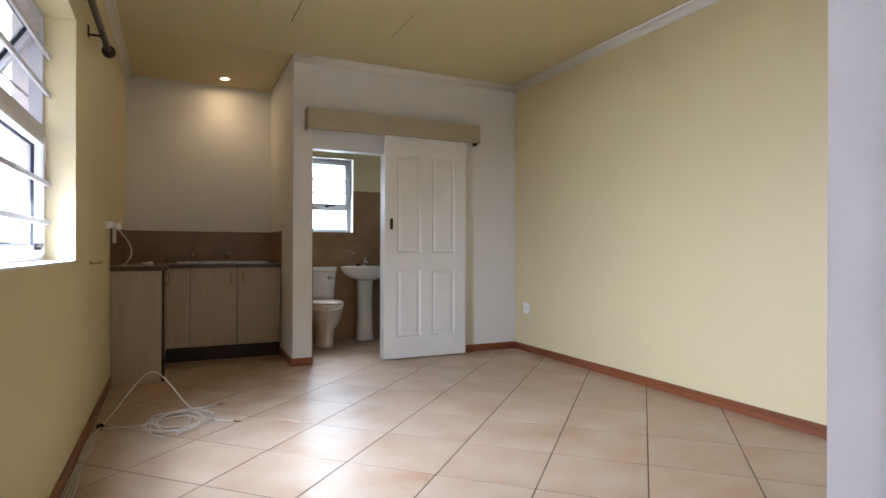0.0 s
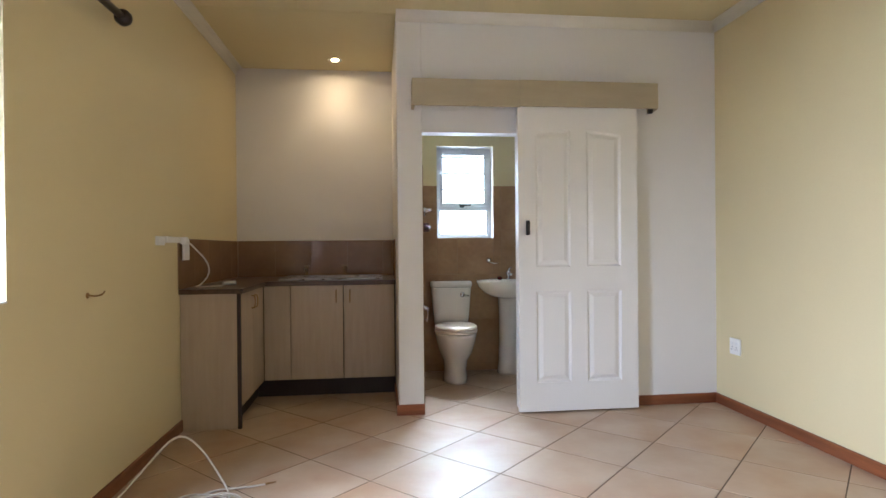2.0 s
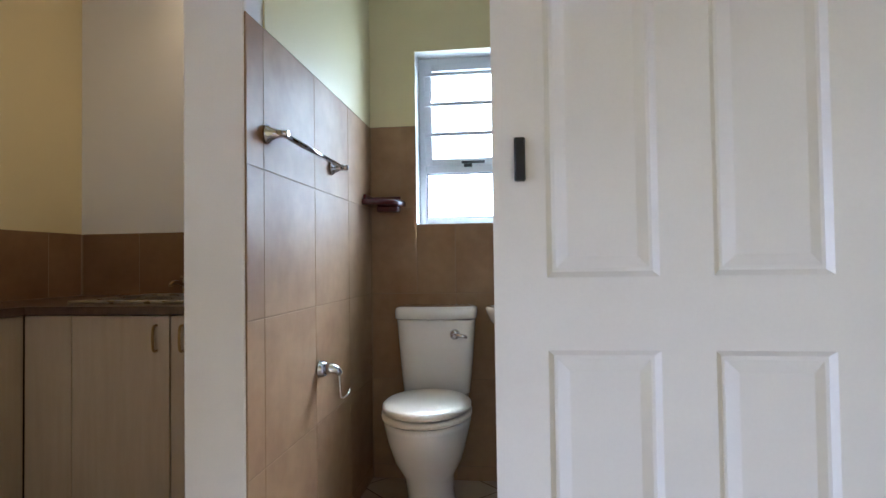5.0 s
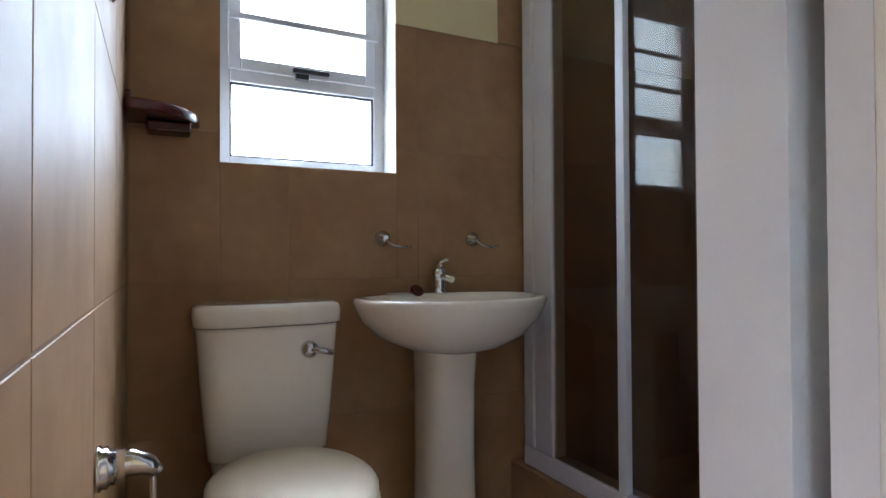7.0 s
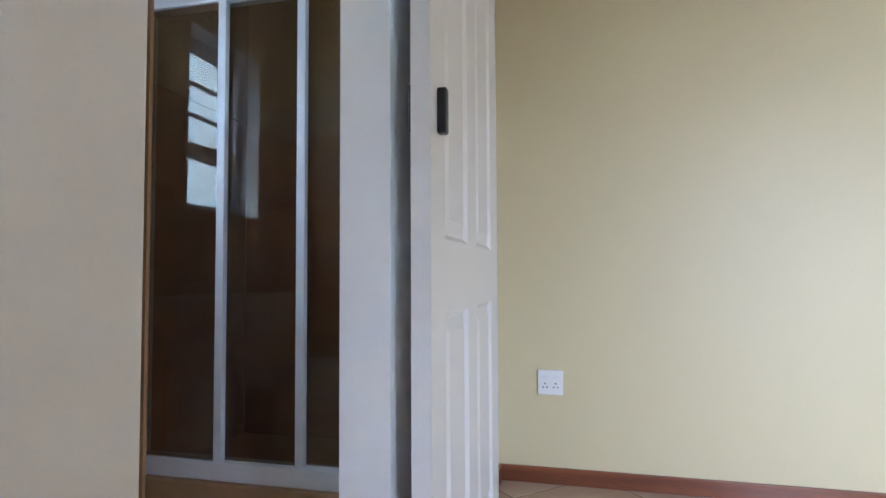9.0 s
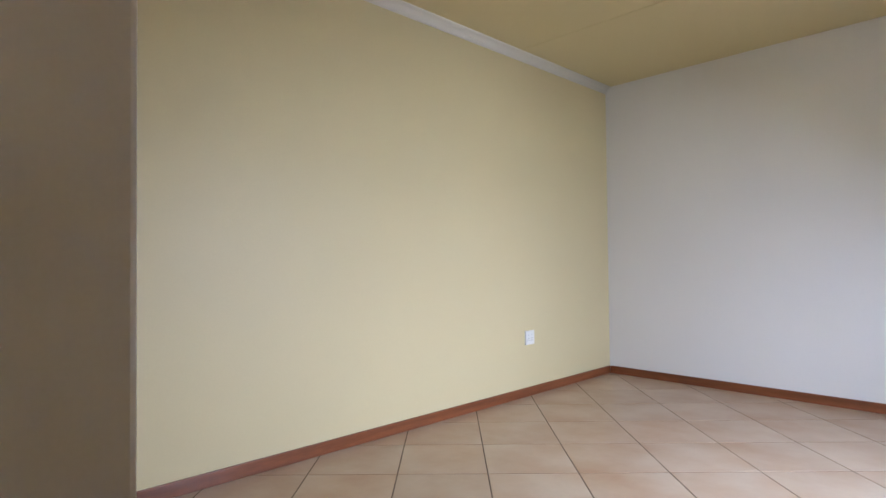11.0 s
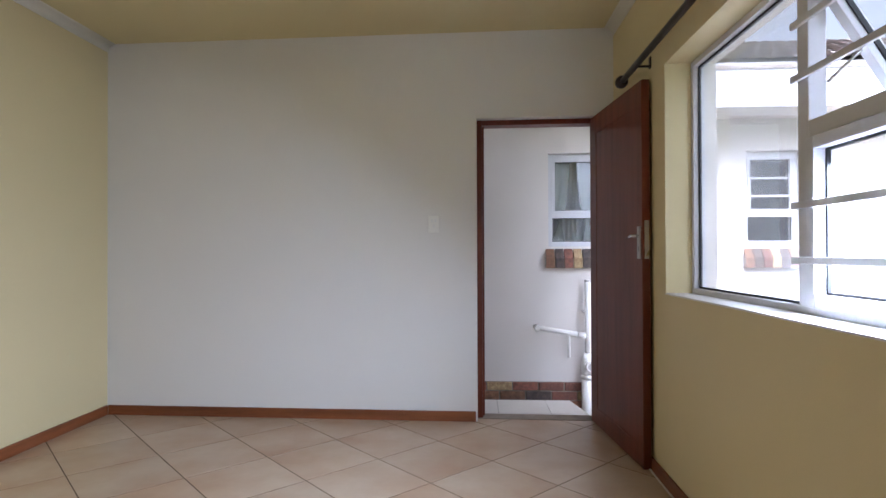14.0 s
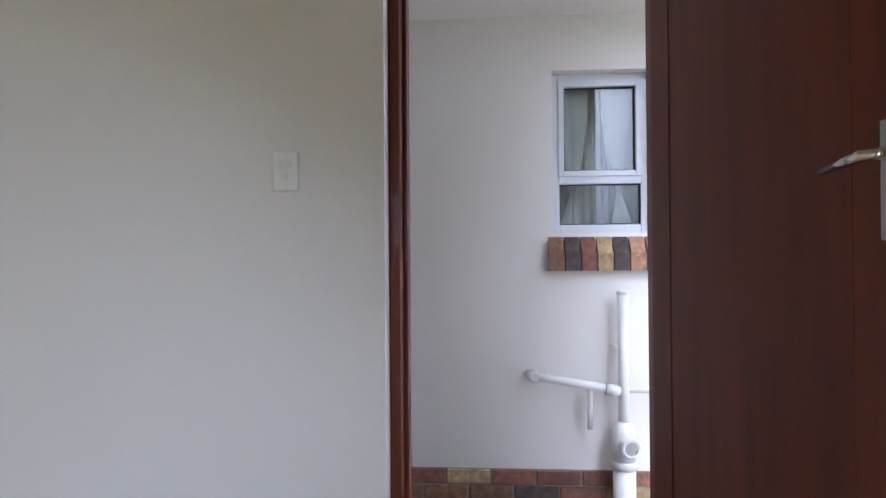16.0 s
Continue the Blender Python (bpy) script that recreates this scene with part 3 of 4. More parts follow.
part("end_stop", box(3.34, 3.36, 5.085, 5.115, 1.98, 2.02, 0.003), BLACKMETAL, pel)

# ---- kitchenette ----
KX, KY0, KF = 0.69, 5.045, 5.74    # left run's face, its end, back run's face
kc = thing("base_cabinet", (0.48, 5.4, 0), "grey-beige melamine base cabinet with end panel", "cabinet", "kitchen cabinets")
part("end_panel", box(XL + 0.004, KX, KY0, KY0 + 0.018, 0.0, 0.825, 0.001), MELAMINE, kc)
part("body", box(XL + 0.004, KX - 0.022, KY0 + 0.018, YK - 0.01, 0.12, 0.825), DARKEDGE, kc)
part("plinth", box(XL + 0.05, KX - 0.06, KY0 + 0.018, YK - 0.02, 0.0, 0.12), DARKEDGE, kc, "dark recessed plinth")
part("edge_strip", box(KX - 0.02, KX + 0.001, KY0 - 0.001, KY0 + 0.02, 0.0, 0.825), DARKEDGE, kc, "dark edge strip")


def pull(name, a, b, out, parent):
    a, b, o = Vector(a), Vector(b), Vector(out)
    return part(name, tube([a, a + o * 0.8, (a * 0.85 + b * 0.15) + o, (a + b) / 2 + o * 1.12, (a * 0.15 + b * 0.85) + o, b + o * 0.8, b], 0.005, 8, 1), BRASS, parent, "aged brass bow handle")


for y0, y1, hy in ((KY0 + 0.024, 5.39, 5.355), (5.396, KF - 0.004, 5.43)):
    d = part("door", box(KX - 0.02, KX, y0, y1, 0.13, 0.82, 0.0015), MELAMINE, kc)
    pull("handle", (KX, hy, 0.705), (KX, hy, 0.785), (0.022, 0, 0), d)
kb = thing("sink_cabinet", (1.15, 6.1, 0), "grey-beige melamine sink cabinet with two doors", "cabinet", "kitchen cabinets")
part("body", box(KX - 0.02, XK - 0.004, KF + 0.022, YK - 0.01, 0.12, 0.825), DARKEDGE, kb)
part("plinth", box(KX - 0.05, XK - 0.004, KF + 0.05, KF + 0.07, 0.0, 0.12), DARKEDGE, kb, "dark recessed plinth")
part("filler_panel", box(KX + 0.003, 0.88, KF, KF + 0.02, 0.13, 0.82, 0.0015), MELAMINE, kb)
for x0, x1, hx in ((0.884, 1.262, 1.215), (1.269, XK - 0.012, 1.315)):
    d = part("door", box(x0, x1, KF, KF + 0.02, 0.13, 0.82, 0.0015), MELAMINE, kb)
    pull("handle", (hx, KF, 0.695), (hx, KF, 0.785), (0, -0.022, 0), d)
top = part("worktop", boxes([(XL + 0.002, KX + 0.02, KY0 - 0.02, YK - 0.002, 0.825, 0.855), (KX + 0.02, XK - 0.002, KF - 0.02, YK - 0.002, 0.825, 0.855)]), COUNTER)
tagged(top, "dark brown mottled laminate worktop in an L shape", "worktop")
sink = thing("sink", (1.2, 6.15, 0.855), "stainless steel inset sink with drainer", "sink")
part("rim", boxes([(0.78, 1.56, 5.84, 5.88, 0.8555, 0.868), (0.78, 1.56, 6.3, 6.36, 0.8555, 0.868), (0.78, 0.82, 5.88, 6.3, 0.8555, 0.868), (1.52, 1.56, 5.88, 6.3, 0.8555, 0.868), (1.18, 1.22, 5.88, 6.3, 0.8555, 0.868)], 0.003), STEEL, sink)
part("bowl", boxes([(1.22, 1.52, 5.88, 6.3, 0.8552, 0.8565)]), STEEL, sink)
part("drainer", boxes([(0.82, 1.18, 5.88, 6.3, 0.8552, 0.859)] + [(0.85 + i * 0.045, 0.865 + i * 0.045, 5.9, 6.28, 0.859, 0.862) for i in range(7)]), STEEL, sink)
for tx in (0.92, 1.24):
    tap = thing("kitchen_tap", (tx, 6.4, 0.855), "small brass-toned pillar tap behind the sink", "tap", "kitchen taps")
    part("body", disc((tx, 6.4, 0.855), (0, 0, 1), [(0, 0.02), (0.01, 0.02), (0.015, 0.012), (0.06, 0.012), (0.07, 0.016), (0.085, 0.01)], 14), BRASS, tap)
    part("spout", tube([(tx, 6.39, 0.905), (tx, 6.33, 0.925), (tx, 6.29, 0.92), (tx, 6.28, 0.905)], 0.008, 8, 1), BRASS, tap)
    part("handle", boxes([(tx - 0.025, tx + 0.025, 6.395, 6.405, 0.94, 0.95)], 0.003), BRASS, tap)

# ceiling downlights
for lx, ly, power, tone, label in ((1.19, 6.17, SPOT, (1.0, 0.66, 0.3), "small round recessed ceiling downlight over the worktop, switched on"), (2.41, 2.24, SPOT * 0.5, (1.0, 0.86, 0.66), "small round recessed ceiling downlight in the main room, switched on")):
    dl = thing("downlight", (lx, ly, H), label, "lamp", "ceiling downlights")
    part("ring", disc((lx, ly, H), (0, 0, -1), [(-0.004, 0.055), (0.004, 0.055), (0.008, 0.045), (0.004, 0.038), (-0.003, 0.036)]), CHROME, dl)
    part("lens", disc((lx, ly, H), (0, 0, -1), [(0.0005, 0.027), (0.003, 0.025)]), LAMPGLOW, dl, "glowing warm lens")
    lamp = new("downlight_beam", bpy.data.lights.new("downlight_beam", "SPOT"))
    lamp.data.energy, lamp.data.spot_size, lamp.data.spot_blend, lamp.data.color, lamp.data.shadow_soft_size = power, radians(125), 0.8, tone, 0.03
    lamp.matrix_world = look((lx, ly, H - 0.02), (lx, ly, 0))
# ---- extension block and cable ----
ext = thing("extension_block", (XL, 4.9, 1.16), "white plastic multi-plug block with plug and cable", "extension block")
part("block", box(XL, XL + 0.045, 4.74, 5.0, 1.135, 1.17, 0.006), PLASTIC, ext)
part("block", box(XL, XL + 0.03, 4.68, 4.75, 1.12, 1.17, 0.006), PLASTIC, ext)
part("plug", box(XL + 0.045, XL + 0.08, 4.93, 4.98, 1.125, 1.17, 0.008), PLASTIC, ext)
part("outlet", box(XL + 0.012, XL + 0.03, 5.06, 5.15, 1.03, 1.16, 0.005), PLASTIC, ext, "white upright outlet plate on the splashback")
part("short_lead", tube([(XL + 0.03, 5.1, 1.15), (XL + 0.07, 5.13, 1.1), (XL + 0.12, 5.2, 1.02), (XL + 0.13, 5.22, 0.94), (XL + 0.09, 5.15, 0.87), (XL + 0.06, 5.1, 0.863), (XL + 0.2, 5.25, 0.863)], 0.005, 8, 3), CABLE, ext)
part("lead_plug", tube([(XL + 0.2, 5.25, 0.875), (XL + 0.26, 5.31, 0.875)], [0.011, 0.016], 10), PLASTIC, ext)

cab = thing("extension_cable", (0.6, 3.6, 0), "loose coil of white cable lying on the tiles", "cable")
rnd = random.Random(4)
for i in range(5):
    pts = []
    cx, cy = 0.76 + rnd.uniform(-0.05, 0.05), 3.9 + rnd.uniform(-0.05, 0.05)
    rx, ry = rnd.uniform(0.1, 0.17), rnd.uniform(0.13, 0.25)
    ph, turn_ = rnd.uniform(0, 6), rnd.uniform(-0.6, 0.2)
    for j in range(13):
        a = ph + j * 0.48
        u, v = rx * math.cos(a) * (1 + 0.12 * math.sin(2 * a)), ry * math.sin(a)
        pts.append((cx + u * math.cos(turn_) - v * math.sin(turn_), cy + u * math.sin(turn_) + v * math.cos(turn_), 0.005 + i * 0.003 + 0.006 * (1 + math.sin(2 * a + i))))
    part("loop", tube(pts, 0.0042, 6, 2), CABLE, cab)
part("raised_loop", tube([(0.39, 3.94, 0.012), (0.45, 4.02, 0.07), (0.53, 4.1, 0.17), (0.6, 4.15, 0.25), (0.66, 4.17, 0.25), (0.73, 4.18, 0.17), (0.8, 4.17, 0.06), (0.86, 4.1, 0.012), (0.9, 3.95, 0.008), (0.98, 3.84, 0.006), (1.06, 3.78, 0.006)], 0.0045, 8, 3), CABLE, cab)
part("strand", tube([(0.39, 3.94, 0.01), (0.5, 3.9, 0.008), (0.6, 3.88, 0.01), (0.68, 4.0, 0.012), (0.78, 4.14, 0.01), (0.9, 4.15, 0.006), (1.0, 4.18, 0.006)], 0.0045, 8, 3), CABLE, cab)
part("strand", tube([(0.39, 3.94, 0.01), (0.43, 3.9, 0.006), (0.47, 3.86, 0.006)], 0.0045, 8, 1), CABLE, cab)
for i in range(4):
    o = 0.009 * i
    part("strand", tube([(0.353 + 0.4 * o, 2.2 + 0.1 * i, 0.006), (0.356 + o, 2.75, 0.01), (0.352 + o * 1.6, 3.1, 0.008), (0.36 + o * 0.5, 3.36, 0.016), (0.352 + o * 1.7, 3.6, 0.01), (0.366 + o * 0.4, 3.8, 0.014), (0.39, 3.94, 0.012)], 0.0045, 8, 2), CABLE, cab)
for y, x in ((3.36, 0.372), (3.8, 0.378), (3.94, 0.39)):
    part("cable_tie", disc((x, y - 0.006, 0.014), (0.2, 1, 0), [(0, 0.02), (0.008, 0.02)], 12), BLACKRUBBER if y > 3.9 else CABLE, cab, "tight cable tie")
for a, q in (((1.0, 4.18), (1.045, 4.2)), ((1.06, 3.78), (1.1, 3.755))):
    part("cable_end", tube([(*a, 0.007), (*q, 0.007)], [0.005, 0.003], 8), BRASS, cab, "bare copper cable end")
wc = thing("wall_cable", (XL, 2.0, 0), "thin white cable clipped along the skirting", "cable")
part("run", tube([(XL + 0.02, 0.8, 0.03), (XL + 0.022, 1.3, 0.012), (XL + 0.024, 1.6, 0.01), (XL + 0.022, 2.0, 0.01), (XL + 0.03, 2.4, 0.01)], 0.0045, 8, 2), CABLE, wc)

# ---- bathroom ----
bw = thing("window_bathroom", (2.285, 6.64, BZ0), "small white aluminium bathroom window with obscure panes and bars", "window", kind="structure")
part("window_frame", rect_frame_y(6.55, 6.595, BX0, BX1, BZ0, BZ1, 0.035), ALU, bw)
part("transom", box(BX0 + 0.035, BX1 - 0.035, 6.547, 6.593, 1.425, 1.465, 0.003), ALU, bw)
low = part("lower_pane", box(BX0 + 0.035, BX1 - 0.035, 6.57, 6.575, BZ0 + 0.035, 1.425), OBSCURE, bw)
low.visible_shadow = False
part("gasket", rect_frame_y(6.555, 6.569, BX0 + 0.035, BX1 - 0.035, BZ0 + 0.035, 1.425, 0.005, 0), BLACKRUBBER, bw)
up = part("vent", rect_frame_y(6.54, 6.575, BX0 + 0.03, BX1 - 0.03, 1.46, BZ1 - 0.03, 0.035), ALU, bw)
p = part("pane", box(BX0 + 0.06, BX1 - 0.06, 6.563, 6.568, 1.49, BZ1 - 0.06), OBSCURE, up)
p.visible_shadow = False
part("handle", boxes([(2.26, 2.3, 6.525, 6.545, 1.45, 1.475), (2.25, 2.36, 6.515, 6.527, 1.465, 1.479)], 0.003), BLACKMETAL, up, "black vent handle")
for z in (1.61, 1.755, 1.9):
    part("burglar_bar", box(BX0 + 0.03, BX1 - 0.03, 6.522, 6.535, z - 0.009, z + 0.009, 0.002), ALU, bw)

# toilet
TX = 2.146
wcn = thing("toilet", (TX, 6.2, 0), "white close-coupled ceramic toilet with closed ivory seat", "toilet")
def rr(cx, cy, z, hx, hy, k=36):
    return oval(cx, cy, z, hx, hy, hy, k, 5.0)
tank = part("cistern", loft([rr(TX, 6.345, z, hx, hy) for z, hx, hy in ((0.425, 0.132, 0.07), (0.435, 0.146, 0.08), (0.52, 0.154, 0.086), (0.63, 0.163, 0.09), (0.74, 0.171, 0.093), (0.75, 0.171, 0.093))]), CERAMIC, wcn)
part("cistern_lid", loft([rr(TX, 6.343, z, hx, hy) for z, hx, hy in ((0.752, 0.172, 0.094), (0.756, 0.179, 0.1), (0.785, 0.18, 0.101), (0.8, 0.176, 0.096), (0.806, 0.16, 0.08))]), CERAMIC, wcn)
lev = part("flush_lever", tube([(TX + 0.088, 6.245, 0.69), (TX + 0.1, 6.228, 0.69), (TX + 0.122, 6.226, 0.686), (TX + 0.142, 6.228, 0.68)], [0.007, 0.007, 0.008, 0.006], 10), CHROME, wcn, "chrome flush lever")
part("knob", disc((TX + 0.088, 6.255, 0.69), (0, -1, 0), [(0, 0.022), (0.01, 0.022), (0.018, 0.016), (0.022, 0.008)], 18), CHROME, lev)
part("bowl", loft([oval(TX, cy, z, rx, a, b) for z, cy, rx, a, b in (
    (0.0, 6.11, 0.10, 0.17, 0.2), (0.03, 6.11, 0.098, 0.165, 0.2), (0.1, 6.09, 0.09, 0.14, 0.2), (0.18, 6.07, 0.1, 0.15, 0.22), (0.25, 6.05, 0.135, 0.19, 0.24), (0.33, 6.04, 0.155, 0.225, 0.25), (0.385, 6.04, 0.167, 0.24, 0.26), (0.412, 6.04, 0.169, 0.242, 0.26))]), CERAMIC, wcn)
part("deck", box(TX - 0.135, TX + 0.135, 6.21, 6.39, 0.36, 0.43, 0.02, 3), CERAMIC, wcn)
part("seat", loft([oval(TX, 6.03, z, rx, a, b) for z, rx, a, b in ((0.414, 0.166, 0.23, 0.195), (0.417, 0.172, 0.24, 0.2), (0.431, 0.173, 0.241, 0.2), (0.437, 0.166, 0.232, 0.195))]), SEATPLASTIC, wcn)
part("seat_lid", loft([oval(TX, 6.03, z, rx, a, b) for z, rx, a, b in ((0.441, 0.164, 0.226, 0.19), (0.444, 0.17, 0.235, 0.198), (0.457, 0.17, 0.235, 0.198), (0.467, 0.158, 0.22, 0.185), (0.472, 0.11, 0.165, 0.14))]), SEATPLASTIC, wcn)

# basin
BX, BY = 2.647, 6.28
bas = thing("basin", (BX, 6.35, 0), "white ceramic wash basin on a tall pedestal", "basin")
rim = [(0.655, 0.09, 0.1, 0.1), (0.668, 0.15, 0.135, 0.12), (0.7, 0.215, 0.175, 0.15), (0.745, 0.262, 0.205, 0.165), (0.782, 0.279, 0.22, 0.168), (0.8, 0.283, 0.224, 0.168), (0.808, 0.277, 0.218, 0.165)]
inner = [(0.807, 0.255, 0.195, 0.1), (0.79, 0.24, 0.18, 0.09), (0.745, 0.19, 0.14, 0.07), (0.712, 0.08, 0.07, 0.04)]
part("bowl", loft([oval(BX, BY, z, rx, a, b, 40, 2.3) for z, rx, a, b in rim] + [oval(BX, BY, z, rx, a, b, 40, 2.2) for z, rx, a, b in inner]), CERAMIC, bas)
part("pedestal", loft([oval(BX, 6.32, z, rx, ry, 0.1, 28, 2.6) for z, rx, ry in ((0.0, 0.1, 0.1), (0.02, 0.096, 0.095), (0.1, 0.086, 0.085), (0.35, 0.08, 0.08), (0.55, 0.081, 0.082), (0.64, 0.086, 0.088), (0.672, 0.096, 0.1))]), CERAMIC, bas)
part("overflow", disc((BX + 0.02, 6.378, 0.75), (0, -1, 0.3), [(0, 0.012), (0.004, 0.012), (0.006, 0.008)], 14), CHROME, bas)
tap = thing("basin_mixer", (BX + 0.02, 6.39, 0.797), "chrome single-lever mixer tap on the basin", "tap")
part("body", disc((BX + 0.02, 6.395, 0.806), (0, 0, 1), [(0, 0.026), (0.006, 0.026), (0.012, 0.02), (0.05, 0.019), (0.058, 0.022), (0.074, 0.02), (0.08, 0.01)], 16), CHROME, tap)
part("spout", tube([(BX + 0.02, 6.39, 0.846), (BX + 0.025, 6.38, 0.861), (BX + 0.03, 6.33, 0.851)], [0.014, 0.012, 0.01], 10), CHROME, tap)
part("lever", tube([(BX + 0.02, 6.395, 0.883), (BX + 0.035, 6.41, 0.903), (BX + 0.045, 6.38, 0.911)], [0.01, 0.007, 0.005], 8), CHROME, tap)
plug = thing("basin_plug", (BX - 0.07, 6.38, 0.797), "dark rubber plug lying on the basin rim with chain", "plug")
part("stopper", disc((BX - 0.06, 6.39, 0.813), (0.2, -0.6, 0.7), [(0, 0.02), (0.008, 0.022), (0.014, 0.018)], 16), SHELFWOOD, plug)
part("chain", tube([(BX - 0.06, 6.39, 0.813), (BX - 0.11, 6.39, 0.811), (BX - 0.16, 6.41, 0.81), (BX - 0.13, 6.42, 0.81)], 0.002, 6, 2), CHROME, plug)
for x in (2.5, 2.81):
    h = thing("tumbler_holder", (x, YK, 0.98), "small chrome holder on the tiled wall above the basin", "holder", "chrome wall holders")
    part("rose", disc((x, YK - 0.008, 0.975), (0, -1, 0), [(0, 0.024), (0.006, 0.024), (0.012, 0.012), (0.03, 0.008)], 16), CHROME, h)
    part("arm", tube([(x, YK - 0.03, 0.975), (x + 0.01, YK - 0.05, 0.955), (x + 0.05, YK - 0.055, 0.947), (x + 0.075, YK - 0.05, 0.953)], 0.0045, 8, 1), CHROME, h)

shelf = thing("corner_shelf", (XP, YK, 1.3), "dark red varnished wooden corner shelf", "shelf")
bm = loft([[(XP + 0.008, YK - 0.008, z)] + [(XP + 0.008 + (0.165 - e) * math.cos(a), YK - 0.008 - (0.165 - e) * math.sin(a), z) for a in [i * math.pi / 2 / 12 for i in range(13)]] for z, e in ((1.257, 0.004), (1.261, 0), (1.279, 0), (1.283, 0.004))])
part("board", bm, SHELFWOOD, shelf)
part("bracket", box(XP + 0.05, XP + 0.15, YK - 0.075, YK - 0.008, 1.23, 1.257, 0.006), SHELFWOOD, shelf)
part("back_rail", boxes([(XP + 0.008, XP + 0.02, YK - 0.15, YK - 0.008, 1.283, 1.305), (XP + 0.02, XP + 0.15, YK - 0.02, YK - 0.008, 1.283, 1.305)], 0.003), SHELFWOOD, shelf)

rail = thing("towel_rail", (XP, 5.61, 1.39), "chrome towel rail on the tiled wall", "towel rail")
part("bar", tube([(1.872, 5.28, 1.348), (1.872, 5.87, 1.348)], 0.008, 12), CHROME, rail)
for y in (5.302, 5.855):
    part("post", disc((XP + 0.008, y, 1.348), (1, 0, 0), [(0, 0.026), (0.006, 0.026), (0.012, 0.018), (0.035, 0.011), (0.055, 0.011), (0.062, 0.008)], 18), CHROME, rail)
ph = thing("paper_holder", (XP, 5.73, 0.635), "chrome toilet paper holder on the tiled wall", "paper holder")
part("rose", disc((XP + 0.004, 5.715, 0.64), (1, 0, 0), [(0, 0.03), (0.006, 0.03), (0.008, 0.026), (0.014, 0.028), (0.016, 0.023), (0.022, 0.024)], 20), CHROME, ph)
part("arm", tube([(XP + 0.02, 5.715, 0.64), (XP + 0.045, 5.717, 0.643), (XP + 0.066, 5.72, 0.635), (XP + 0.078, 5.722, 0.622)], [0.021, 0.018, 0.014, 0.009], 14), CHROME, ph)
part("hanger", tube([(XP + 0.072, 5.72, 0.625), (XP + 0.072, 5.722, 0.57), (XP + 0.072, 5.735, 0.535), (XP + 0.072, 5.82, 0.53), (XP + 0.072, 5.84, 0.545)], 0.004, 8, 1), CHROME, ph)

# shower
setting("shower_kerb", box(2.955, 3.075, YB + 0.11, YK - 0.008, -0.02, 0.235, 0.004), WALLTILE, "brown tiled step in front of the shower")
setting("shower_floor", box(3.075, XR, YB + 0.11, YK, -0.02, 0.12), WALLTILE, "tiled raised shower floor")
sh = thing("shower_screen", (3.0, 5.9, 0.235), "white-framed sliding shower screen with bronze tinted glass", "shower screen")
SX = 3.0
part("bottom_track", box(SX - 0.02, SX + 0.04, 5.31, 6.4, 0.235, 0.295, 0.004), ALU, sh)
part("top_track", box(SX - 0.02, SX + 0.04, 5.31, 6.4, 1.79, 1.84, 0.004), ALU, sh)
for y0, y1, x in ((6.35, 6.4, SX - 0.018), (6.3, 6.35, SX - 0.01), (6.25, 6.3, SX - 0.018), (5.3, 5.35, SX - 0.018)):
    part("wall_channel", box(x, SX + 0.035, y0, y1, 0.295, 1.79, 0.004), ALU, sh)
for y0, y1, x in ((5.955, 6.25, SX - 0.008), (5.675, 5.955, SX + 0.006), (5.35, 5.675, SX + 0.02)):
    leaf_ = part("glass_panel", box(x, x + 0.005, y0, y1, 0.295, 1.79), BRONZE, sh, "bronze tinted glass")
    part("stile", box(x - 0.008, x + 0.014, y0 - 0.012, y0 + 0.018, 0.286, 1.829, 0.003), ALU, leaf_)

